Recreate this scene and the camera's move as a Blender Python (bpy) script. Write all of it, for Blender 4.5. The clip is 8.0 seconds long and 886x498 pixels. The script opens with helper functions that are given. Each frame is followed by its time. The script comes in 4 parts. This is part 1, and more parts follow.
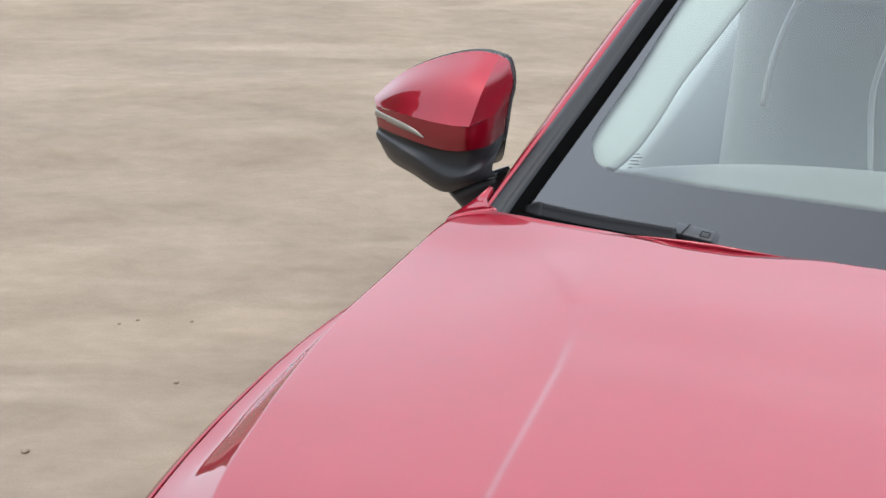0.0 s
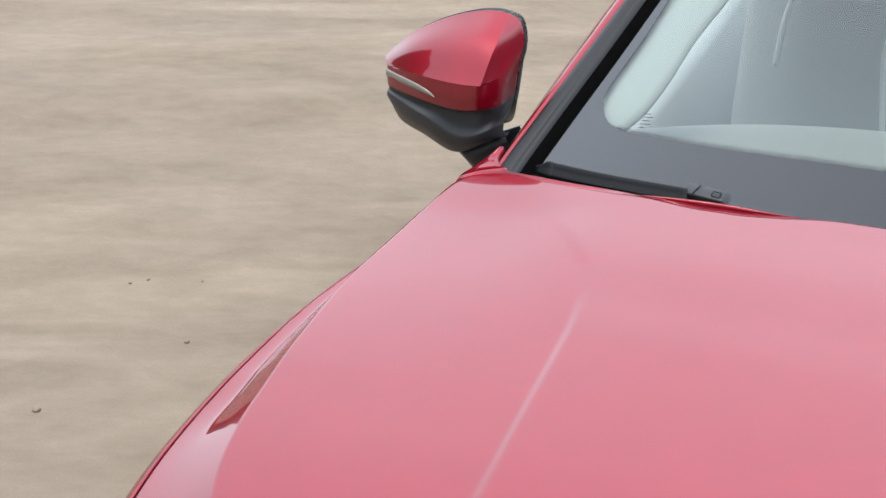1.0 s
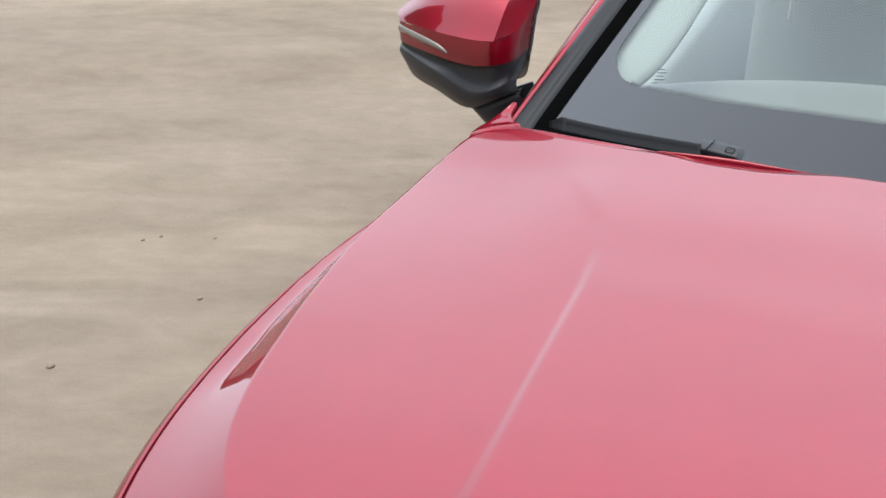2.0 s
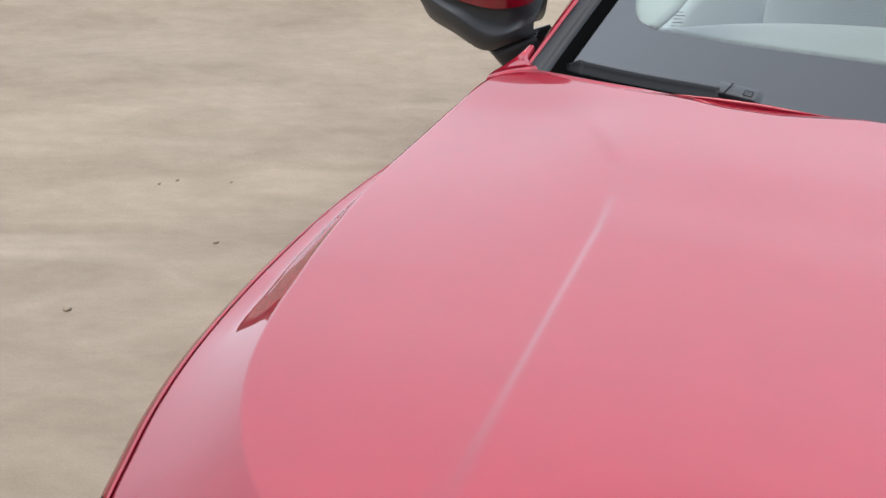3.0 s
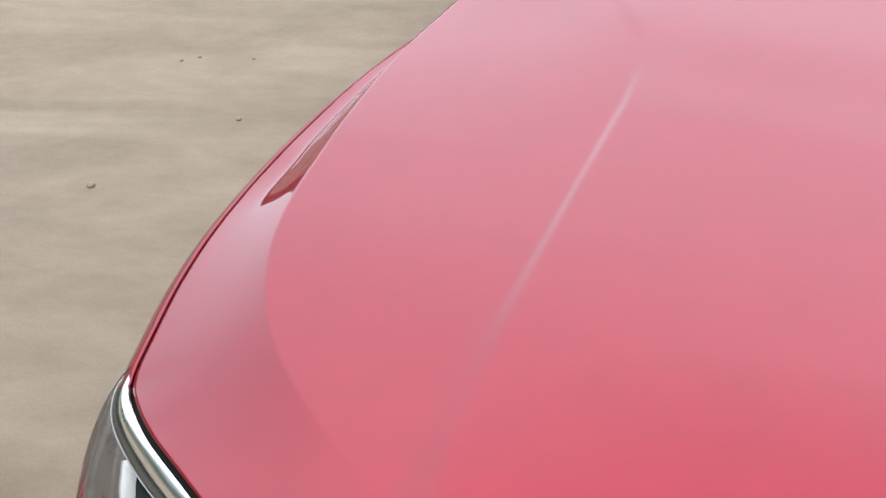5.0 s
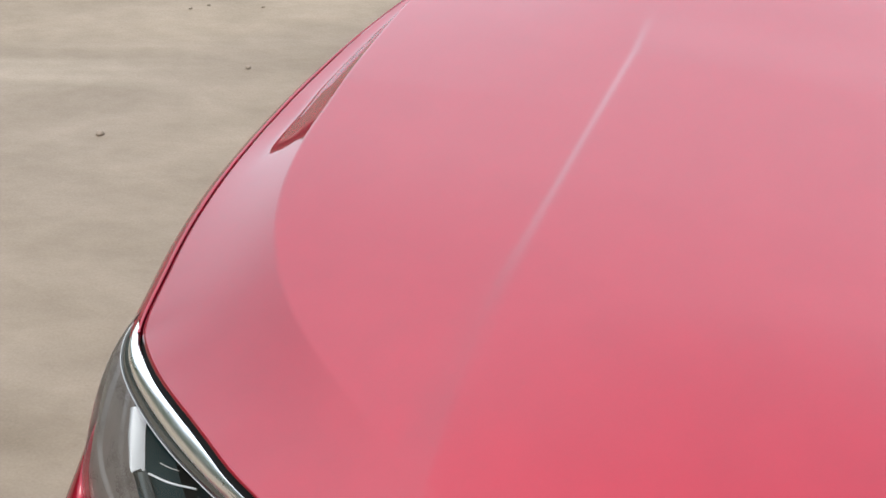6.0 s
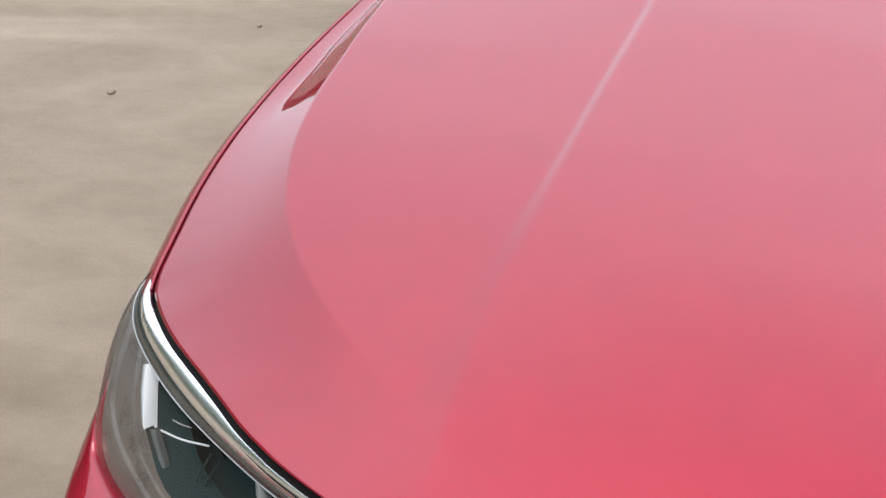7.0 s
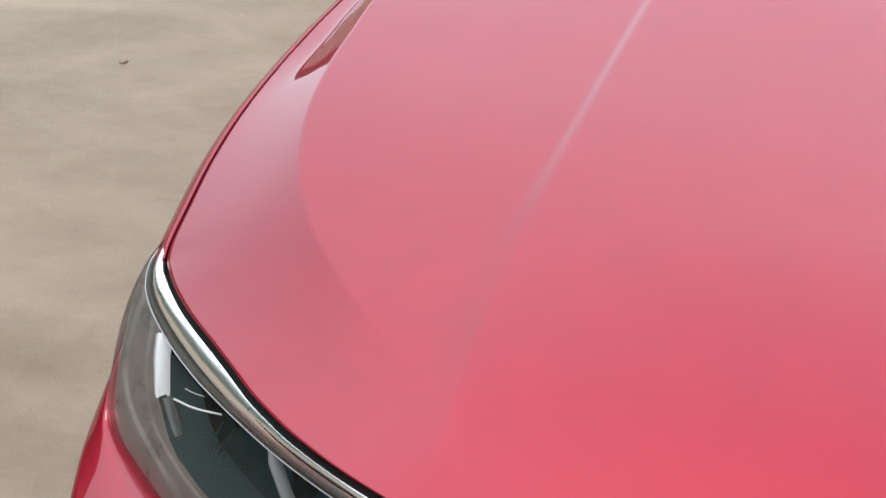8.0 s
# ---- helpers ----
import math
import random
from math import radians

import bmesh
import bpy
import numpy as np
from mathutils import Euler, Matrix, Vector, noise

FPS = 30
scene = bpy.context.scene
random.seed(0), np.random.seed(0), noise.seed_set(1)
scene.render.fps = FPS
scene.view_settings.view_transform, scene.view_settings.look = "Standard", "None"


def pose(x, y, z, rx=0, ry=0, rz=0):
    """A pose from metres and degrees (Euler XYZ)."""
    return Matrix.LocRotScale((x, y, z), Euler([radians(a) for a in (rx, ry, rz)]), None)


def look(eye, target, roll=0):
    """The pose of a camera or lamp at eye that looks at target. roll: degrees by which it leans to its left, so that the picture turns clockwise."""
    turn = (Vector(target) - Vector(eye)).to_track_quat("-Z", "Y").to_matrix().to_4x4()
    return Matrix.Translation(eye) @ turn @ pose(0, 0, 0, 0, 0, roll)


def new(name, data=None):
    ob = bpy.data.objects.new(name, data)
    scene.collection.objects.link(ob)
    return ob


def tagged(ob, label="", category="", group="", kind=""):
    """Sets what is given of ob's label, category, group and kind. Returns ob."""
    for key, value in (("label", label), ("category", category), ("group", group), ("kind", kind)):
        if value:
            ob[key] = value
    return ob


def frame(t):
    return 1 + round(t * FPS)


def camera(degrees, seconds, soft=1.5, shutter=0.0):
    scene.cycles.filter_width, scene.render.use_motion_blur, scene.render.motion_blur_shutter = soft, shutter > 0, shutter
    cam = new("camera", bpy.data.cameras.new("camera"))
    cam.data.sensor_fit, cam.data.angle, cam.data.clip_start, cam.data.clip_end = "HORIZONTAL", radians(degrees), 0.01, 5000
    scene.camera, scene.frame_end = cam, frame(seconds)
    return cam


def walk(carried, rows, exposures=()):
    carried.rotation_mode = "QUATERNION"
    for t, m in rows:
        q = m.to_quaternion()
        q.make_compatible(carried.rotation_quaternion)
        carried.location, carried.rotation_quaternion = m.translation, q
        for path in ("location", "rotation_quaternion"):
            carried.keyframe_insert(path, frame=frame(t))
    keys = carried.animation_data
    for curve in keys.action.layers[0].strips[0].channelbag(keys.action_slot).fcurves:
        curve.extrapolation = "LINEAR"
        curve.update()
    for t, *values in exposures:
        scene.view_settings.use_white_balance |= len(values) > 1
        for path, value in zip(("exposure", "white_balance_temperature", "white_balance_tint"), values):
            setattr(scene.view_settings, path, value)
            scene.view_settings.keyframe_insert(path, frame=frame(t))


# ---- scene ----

# ---- camera ----
cam = camera(28.0, 8.0)
PATH = [
    (0.0, pose(0.3880, -1.5800, 2.0900, 68.150, 0.000, 24.000)),
    (0.5, pose(0.3875, -1.5799, 2.0882, 67.614, -0.013, 24.127)),
    (1.0, pose(0.3868, -1.5799, 2.0859, 66.916, -0.009, 24.354)),
    (1.5, pose(0.3862, -1.5798, 2.0838, 66.280, 0.078, 24.519)),
    (3.0, pose(0.3839, -1.5795, 2.0756, 63.832, 0.222, 25.238)),
    (3.5, pose(0.3829, -1.5794, 2.0723, 62.844, 0.311, 25.489)),
    (4.0, pose(0.3819, -1.5793, 2.0688, 61.806, 0.443, 25.662)),
    (4.5, pose(0.3810, -1.5792, 2.0658, 60.904, 0.449, 25.801)),
    (6.0, pose(0.3787, -1.5790, 2.0576, 58.449, 0.385, 26.286)),
    (6.5, pose(0.3781, -1.5789, 2.0555, 57.811, 0.423, 26.448)),
    (7.0, pose(0.3774, -1.5788, 2.0533, 57.167, 0.535, 26.620)),
    (7.5, pose(0.3770, -1.5788, 2.0518, 56.701, 0.579, 26.844)),
    (8.0, pose(0.3766, -1.5787, 2.0502, 56.243, 0.663, 26.999)),
]
walk(cam, PATH, exposures=[(0.0, 1.00), (8.0, 1.00)])

# ---- sky and sun: a bright overcast day ----
SUN_ELEVATION, SUN_TURN = radians(70), radians(195)   # a bright side of the overcast
world = bpy.data.worlds.new("world")
scene.world = world
world.use_nodes = True
wt = world.node_tree
wt.nodes.clear()
w_out = wt.nodes.new("ShaderNodeOutputWorld")
w_bg = wt.nodes.new("ShaderNodeBackground")
w_sky = wt.nodes.new("ShaderNodeTexSky")
w_sky.sky_type, w_sky.sun_disc = "NISHITA", False
w_sky.sun_elevation, w_sky.sun_rotation = SUN_ELEVATION, SUN_TURN
w_sky.dust_density, w_sky.air_density = 4.0, 1.0
w_mix = wt.nodes.new("ShaderNodeMixRGB")
w_mix.inputs["Fac"].default_value = 0.85
w_coord = wt.nodes.new("ShaderNodeTexCoord")
w_noise = wt.nodes.new("ShaderNodeTexNoise")
w_noise.inputs["Scale"].default_value, w_noise.inputs["Detail"].default_value = 1.6, 5.0
w_ramp = wt.nodes.new("ShaderNodeValToRGB")     # the cloud layer
w_ramp.color_ramp.elements[0].position, w_ramp.color_ramp.elements[0].color = 0.25, (7.6, 8.5, 9.8, 1)
w_ramp.color_ramp.elements[1].position, w_ramp.color_ramp.elements[1].color = 0.80, (10.1, 11.1, 12.3, 1)
wt.links.new(w_coord.outputs["Generated"], w_noise.inputs["Vector"])
wt.links.new(w_noise.outputs["Fac"], w_ramp.inputs["Fac"])
w_split, w_fall, w_scale = wt.nodes.new("ShaderNodeSeparateXYZ"), wt.nodes.new("ShaderNodeValToRGB"), wt.nodes.new("ShaderNodeVectorMath")
w_fall.color_ramp.elements[0].position, w_fall.color_ramp.elements[1].position = 0.0, 1.0
w_fall.color_ramp.elements.new(0.25)
w_fall.color_ramp.elements.new(0.60)
w_fall.color_ramp.elements.new(0.84)
for stop, level in zip(w_fall.color_ramp.elements, (1.13, 1.18, 1.19, 1.26, 0.66)):   # by height above the horizon
    stop.color = (level, level, level, 1)
w_scale.operation = "SCALE"
w_lean, w_bias, w_level = wt.nodes.new("ShaderNodeVectorMath"), wt.nodes.new("ShaderNodeMath"), wt.nodes.new("ShaderNodeMath")
w_lean.operation, w_bias.operation, w_level.operation = "DOT_PRODUCT", "ADD", "MULTIPLY"
w_lean.inputs[1].default_value = (0.06, 0.52, 0.0)      # the clouds are thinner behind the car
w_bias.inputs[1].default_value = 1.0
wt.links.new(w_coord.outputs["Generated"], w_split.inputs[0])
wt.links.new(w_split.outputs["Z"], w_fall.inputs["Fac"])
wt.links.new(w_ramp.outputs["Color"], w_scale.inputs[0])
wt.links.new(w_coord.outputs["Generated"], w_lean.inputs[0])
wt.links.new(w_lean.outputs["Value"], w_bias.inputs[0])
wt.links.new(w_fall.outputs[0], w_level.inputs[0])
wt.links.new(w_bias.outputs[0], w_level.inputs[1])
wt.links.new(w_level.outputs[0], w_scale.inputs["Scale"])
wt.links.new(w_sky.outputs["Color"], w_mix.inputs["Color1"])
wt.links.new(w_scale.outputs[0], w_mix.inputs["Color2"])
wt.links.new(w_mix.outputs["Color"], w_bg.inputs["Color"])
w_bg.inputs["Strength"].default_value = 0.1
wt.links.new(w_bg.outputs["Background"], w_out.inputs["Surface"])

sun = new("sun", bpy.data.lights.new("sun", "SUN"))
sun.data.energy, sun.data.angle, sun.data.color = 1.2, radians(30), (1.0, 0.96, 0.9)
sun_way = Vector((math.sin(SUN_TURN) * math.cos(SUN_ELEVATION), math.cos(SUN_TURN) * math.cos(SUN_ELEVATION), math.sin(SUN_ELEVATION)))
sun.matrix_world = look(sun_way * 30, (0, 0, 0))


# ---- materials ----
def material(name, color, rough=0.5, metallic=0.0, coat=0.0, coat_rough=0.03, spec=0.5, coat_ior=1.5, vary=0.08, scale=6.0, bump=0.0, bump_scale=60.0):
    """A surface whose colour and gloss vary a little at two scales."""
    m = bpy.data.materials.new(name)
    m.use_nodes = True
    t = m.node_tree
    b = t.nodes["Principled BSDF"]
    b.inputs["Metallic"].default_value = metallic
    b.inputs["Specular IOR Level"].default_value = spec
    b.inputs["Coat Weight"].default_value = coat
    b.inputs["Coat Roughness"].default_value = coat_rough
    b.inputs["Coat IOR"].default_value = coat_ior
    co = t.nodes.new("ShaderNodeTexCoord")
    big, small = t.nodes.new("ShaderNodeTexNoise"), t.nodes.new("ShaderNodeTexNoise")
    big.inputs["Scale"].default_value, big.inputs["Detail"].default_value = scale, 4
    small.inputs["Scale"].default_value, small.inputs["Detail"].default_value = scale * 22, 3
    for n in (big, small):
        t.links.new(co.outputs["Object"], n.inputs["Vector"])
    add = t.nodes.new("ShaderNodeMath")
    add.operation = "MULTIPLY_ADD"
    add.inputs[1].default_value, add.inputs[2].default_value = 0.5, 0.0
    t.links.new(small.outputs["Fac"], add.inputs[0])
    t.links.new(big.outputs["Fac"], add.inputs[2])
    mp = t.nodes.new("ShaderNodeMapRange")
    mp.inputs["From Min"].default_value, mp.inputs["From Max"].default_value = 0.45, 1.05
    mp.inputs["To Min"].default_value, mp.inputs["To Max"].default_value = 1 - vary, 1 + vary
    t.links.new(add.outputs[0], mp.inputs["Value"])
    mul = t.nodes.new("ShaderNodeVectorMath")
    mul.operation = "SCALE"
    mul.inputs[0].default_value = color
    t.links.new(mp.outputs[0], mul.inputs["Scale"])
    t.links.new(mul.outputs[0], b.inputs["Base Color"])
    rr = t.nodes.new("ShaderNodeMath")
    rr.operation = "MULTIPLY"
    rr.inputs[1].default_value = rough
    t.links.new(mp.outputs[0], rr.inputs[0])
    t.links.new(rr.outputs[0], b.inputs["Roughness"])
    if bump:
        bn, bp = t.nodes.new("ShaderNodeTexNoise"), t.nodes.new("ShaderNodeBump")
        bn.inputs["Scale"].default_value, bn.inputs["Detail"].default_value = bump_scale, 4
        bp.inputs["Strength"].default_value, bp.inputs["Distance"].default_value = bump, 0.002
        t.links.new(co.outputs["Object"], bn.inputs["Vector"])
        t.links.new(bn.outputs["Fac"], bp.inputs["Height"])
        t.links.new(bp.outputs["Normal"], b.inputs["Normal"])
    return m


def thin_glass(name, tint, ior=1.5, gloss=1.0, rough=0.01):
    """A pane: clear, tinted, with the mirror gloss of both its faces."""
    m = bpy.data.materials.new(name)
    m.use_nodes = True
    t = m.node_tree
    t.nodes.clear()
    out, mix = t.nodes.new("ShaderNodeOutputMaterial"), t.nodes.new("ShaderNodeMixShader")
    clear, shine, fr = t.nodes.new("ShaderNodeBsdfTransparent"), t.nodes.new("ShaderNodeBsdfGlossy"), t.nodes.new("ShaderNodeFresnel")
    clear.inputs["Color"].default_value = (*tint, 1)
    shine.inputs["Roughness"].default_value = rough
    fr.inputs["IOR"].default_value = ior
    mu = t.nodes.new("ShaderNodeMath")
    mu.operation, mu.inputs[1].default_value, mu.use_clamp = "MULTIPLY", gloss, True
    t.links.new(fr.outputs[0], mu.inputs[0])
    t.links.new(mu.outputs[0], mix.inputs["Fac"])
    t.links.new(clear.outputs[0], mix.inputs[1])
    t.links.new(shine.outputs[0], mix.inputs[2])
    t.links.new(mix.outputs[0], out.inputs["Surface"])
    return m


PAINT = material("red_paint", (0.82, 0.055, 0.13), rough=0.55, metallic=0.65, spec=0.05, coat=1.0, coat_rough=0.012, coat_ior=1.66, vary=0.05, scale=14)
BLACK_TRIM = material("black_trim", (0.006, 0.006, 0.007), rough=0.32, spec=0.35, vary=0.15, scale=20)
GREY_TRIM = material("grey_trim", (0.028, 0.030, 0.034), rough=0.38, spec=0.42, vary=0.12, scale=20, bump=0.06, bump_scale=300)
PILLAR_TRIM = material("pillar_plastic", (0.012, 0.013, 0.015), rough=0.45, spec=0.32, vary=0.12, scale=20)
RUBBER = material("rubber", (0.008, 0.008, 0.008), rough=0.7, spec=0.1, vary=0.2, scale=30)
SEAL = material("seal_rubber", (0.003, 0.003, 0.003), rough=1.0, spec=0.0, vary=0.2, scale=30)
CHROME = material("chrome", (0.86, 0.87, 0.86), rough=0.28, metallic=1.0, vary=0.05, scale=10)
GLASS = thin_glass("windscreen_glass", (0.92, 1.0, 0.97), gloss=1.9, rough=0.28)
SIDE_GLASS = thin_glass("side_glass", (1.0, 1.0, 1.0), gloss=0.1)
LENS = thin_glass("headlight_lens", (0.90, 0.92, 0.91), gloss=0.8, rough=0.28)
FRIT = material("frit", (0.022, 0.023, 0.026), rough=0.8, spec=0.0, coat=1.0, coat_rough=0.01, coat_ior=1.78, vary=0.05, scale=3)
DASH = material("dash_plastic", (0.185, 0.205, 0.205), rough=0.6, vary=0.03)
CABIN = material("cabin_trim", (0.30, 0.34, 0.34), rough=0.8, vary=0.03, scale=3)
FABRIC = material("seat_fabric", (0.25, 0.285, 0.285), rough=0.9, vary=0.03, scale=4)
LINING = material("pale_lining", (0.37, 0.415, 0.41), rough=0.85, spec=0.1, vary=0.03, scale=3)
PIPING = material("light_piping", (0.40, 0.43, 0.43), rough=0.6)
REFLECTOR = material("dark_bezel", (0.016, 0.036, 0.040), rough=0.3, spec=0.2, vary=0.1)
BEZEL = material("bezel_plastic", (0.155, 0.134, 0.124), rough=0.30, coat=0.4, vary=0.3, scale=22)
# shade of the chrome's lower half put into the colour; also the smoky strip
TROUGH = material("shaded_chrome_smoky", (0.11, 0.118, 0.112), rough=0.16, metallic=0.7, vary=0.15, scale=30)
SILVER = material("silver_plastic", (0.42, 0.43, 0.43), rough=0.3, metallic=0.3, vary=0.1)
LED_WHITE = material("light_guide", (0.75, 0.76, 0.8), rough=0.25, coat=0.5)
AMBER = material("clear_indicator", (0.20, 0.182, 0.16), rough=0.3, coat=0.6)
TYRE = material("tyre_rubber", (0.02, 0.02, 0.02), rough=0.8, vary=0.2, bump=0.3, bump_scale=80)
ALLOY = material("alloy", (0.55, 0.56, 0.57), rough=0.3, metallic=1.0)


def dirt_material():
    """Packed pale dirt, smeared lengthwise by tyres, with grit."""
    m = bpy.data.materials.new("packed_dirt")
    m.use_nodes = True
    t = m.node_tree
    b = t.nodes["Principled BSDF"]
    b.inputs["Roughness"].default_value = 0.95
    b.inputs["Specular IOR Level"].default_value = 0.2
    co = t.nodes.new("ShaderNodeTexCoord")

    def layer(turn, stretch, scale, detail, lo, hi, distort=0.0):
        mp, n, r = t.nodes.new("ShaderNodeMapping"), t.nodes.new("ShaderNodeTexNoise"), t.nodes.new("ShaderNodeMapRange")
        mp.vector_type = "TEXTURE"
        mp.inputs["Rotation"].default_value = (0, 0, radians(turn))
        mp.inputs["Scale"].default_value = (stretch, 1, 1)
        n.inputs["Scale"].default_value, n.inputs["Detail"].default_value, n.inputs["Distortion"].default_value = scale, detail, distort
        r.inputs["From Min"].default_value, r.inputs["From Max"].default_value = lo, hi
        t.links.new(co.outputs["Object"], mp.inputs["Vector"])
        t.links.new(mp.outputs[0], n.inputs["Vector"])
        t.links.new(n.outputs["Fac"], r.inputs["Value"])
        return r.outputs[0]

    def blend(kind, fac, a, c):
        mx = t.nodes.new("ShaderNodeMixRGB")
        mx.blend_type = kind
        for key, v in (("Fac", fac), ("Color1", a), ("Color2", c)):
            if isinstance(v, (int, float)):
                mx.inputs[key].default_value = v
            elif isinstance(v, tuple):
                mx.inputs[key].default_value = (*v, 1)
            else:
                t.links.new(v, mx.inputs[key])
        return mx.outputs[0]

    streak = layer(27, 2.0, 1.7, 8, 0.32, 0.68, 0.9)
    patch = layer(40, 1.6, 0.75, 5, 0.40, 0.62, 0.6)
    mottle = layer(20, 2.0, 5.5, 8, 0.34, 0.66, 0.6)
    track = layer(24, 9.0, 2.6, 3, 0.60, 0.74, 0.3)
    fine = layer(27, 1.2, 15, 7, 0.35, 0.7)
    grit = layer(0, 1.0, 160, 3, 0.30, 0.75)
    c = blend("MIX", streak, (0.181, 0.143, 0.105), (0.263, 0.212, 0.158))
    c = blend("MIX", patch, c, (0.214, 0.173, 0.133))
    c = blend("MULTIPLY", 0.45, c, blend("MIX", mottle, (0.78, 0.77, 0.75), (1.16, 1.16, 1.17)))
    c = blend("MIX", track, c, (0.274, 0.227, 0.175))
    c2 = blend("MULTIPLY", 0.22, c, blend("MIX", fine, (0.70, 0.68, 0.66), (1.12, 1.12, 1.12)))
    c3 = blend("MULTIPLY", 0.3, c2, blend("MIX", grit, (0.72, 0.70, 0.68), (1.15, 1.15, 1.15)))
    t.links.new(c3, b.inputs["Base Color"])
    bp = t.nodes.new("ShaderNodeBump")
    bp.inputs["Strength"].default_value, bp.inputs["Distance"].default_value = 0.3, 0.012
    t.links.new(fine, bp.inputs["Height"])
    t.links.new(bp.outputs["Normal"], b.inputs["Normal"])
    return m




def finish_paint(m):
    """Dark-edged flakes under a tinted clear coat, most of it mirror-smooth, some of it hazy from fine orange peel."""
    t = m.node_tree
    b = t.nodes["Principled BSDF"]
    b.inputs["Specular Tint"].default_value = (0.12, 0.02, 0.05, 1)
    b.inputs["Coat Tint"].default_value = (0.345, 0.06, 0.15, 1)
    hazy, mix = t.nodes.new("ShaderNodeBsdfPrincipled"), t.nodes.new("ShaderNodeMixShader")
    for key in ("Metallic", "Specular IOR Level", "Specular Tint", "Coat Weight", "Coat IOR", "Coat Tint"):
        hazy.inputs[key].default_value = b.inputs[key].default_value
    hazy.inputs["Coat Roughness"].default_value = 0.30
    for key in ("Base Color", "Roughness"):
        t.links.new(b.inputs[key].links[0].from_socket, hazy.inputs[key])
    mix.inputs["Fac"].default_value = 0.16
    t.links.new(b.outputs[0], mix.inputs[1])
    t.links.new(hazy.outputs[0], mix.inputs[2])
    t.links.new(mix.outputs[0], t.nodes["Material Output"].inputs["Surface"])


finish_paint(PAINT)
DIRT = dirt_material()
WOODS = material("far_foliage", (0.05, 0.065, 0.035), rough=0.95, spec=0.1, vary=0.5, scale=0.15)
STONE = material("stone", (0.235, 0.19, 0.145), rough=0.95, spec=0.1, vary=0.2, scale=40)


# ---- mesh helpers ----
def curve(pts, n):
    """n points along a smooth line through pts (Catmull-Rom, by chord length)."""
    p = np.array(pts, float)
    d = np.maximum(np.linalg.norm(np.diff(p, axis=0), axis=1), 1e-6) ** 0.5
    k = np.concatenate([[0], np.cumsum(d)])
    tan = np.zeros_like(p)
    for i in range(len(p)):
        if i == 0:
            tan[i] = (p[1] - p[0]) / (k[1] - k[0])
        elif i == len(p) - 1:
            tan[i] = (p[-1] - p[-2]) / (k[-1] - k[-2])
        else:
            a, b = k[i] - k[i - 1], k[i + 1] - k[i]
            tan[i] = ((p[i] - p[i - 1]) / a * b + (p[i + 1] - p[i]) / b * a) / (a + b)
    s = np.linspace(0, k[-1], n)
    j = np.clip(np.searchsorted(k, s, side="right") - 1, 0, len(p) - 2)
    h = (k[j + 1] - k[j])[:, None]
    u = ((s - k[j]) / h[:, 0])[:, None]
    return (2 * u**3 - 3 * u**2 + 1) * p[j] + (u**3 - 2 * u**2 + u) * h * tan[j] + (-2 * u**3 + 3 * u**2) * p[j + 1] + (u**3 - u**2) * h * tan[j + 1]


def even(line, n):
    """The same line in n points at even steps."""
    line = np.asarray(line, float)
    k = np.concatenate([[0], np.cumsum(np.linalg.norm(np.diff(line, axis=0), axis=1))])
    s = np.linspace(0, k[-1], n)
    return np.stack([np.interp(s, k, line[:, i]) for i in range(line.shape[1])], 1)


def smooth(x, a, b):
    u = np.clip((np.asarray(x, float) - a) / (b - a), 0, 1)
    return u * u * (3 - 2 * u)


def part(name, mesh, mat, parent=None, label="", shade=True):
    """Links a mesh (a bmesh, or vertices and faces) as one object under a thing or a part."""
    data = bpy.data.meshes.new(name)
    if isinstance(mesh, tuple):
        data.from_pydata([tuple(map(float, v)) for v in mesh[0]], [], [tuple(map(int, q)) for q in mesh[1]])
    else:
        mesh.to_mesh(data)
        mesh.free()
    data.materials.append(mat)
    if shade:
        data.polygons.foreach_set("use_smooth", [True] * len(data.polygons))
    ob = new(name, data)
    if parent:
        ob.parent = parent
    return tagged(ob, label) if label else ob


def grid(rows, flip=False, close=False):
    """A sheet through rows of points, all of one length."""
    rows = [np.asarray(r, float) for r in rows]
    n, m = len(rows), len(rows[0])
    faces = []
    for i in range(n - 1):
        for j in range(m if close else m - 1):
            q = (i * m + j, i * m + (j + 1) % m, (i + 1) * m + (j + 1) % m, (i + 1) * m + j)
            faces.append(q[::-1] if flip else q)
    return np.concatenate(rows), faces


def join(*pieces):
    verts, faces, at = [], [], 0
    for v, fs in pieces:
        verts.append(np.asarray(v, float))
        faces += [tuple(i + at for i in q) for q in fs]
        at += len(v)
    return np.concatenate(verts), faces


def tube(line, radius, n=10, flat=1.0, up=(0, 0, 1)):
    """A rod along a line, with closed ends; flat squeezes it along up."""
    line = np.asarray(line, float)
    radius = np.broadcast_to(radius, len(line))
    rows = []
    for i, p in enumerate(line):
        d = line[min(i + 1, len(line) - 1)] - line[max(i - 1, 0)]
        d = d / np.linalg.norm(d)
        a = np.cross(d, up)
        a = a / np.linalg.norm(a)
        c = np.cross(a, d)
        ph = np.linspace(0, 2 * np.pi, n, endpoint=False)
        rows.append(p + radius[i] * (np.cos(ph)[:, None] * a + flat * np.sin(ph)[:, None] * c))
    v, fs = grid(rows, close=True)
    return v, fs + [tuple(range(n))[::-1], tuple(range(len(v) - n, len(v)))]


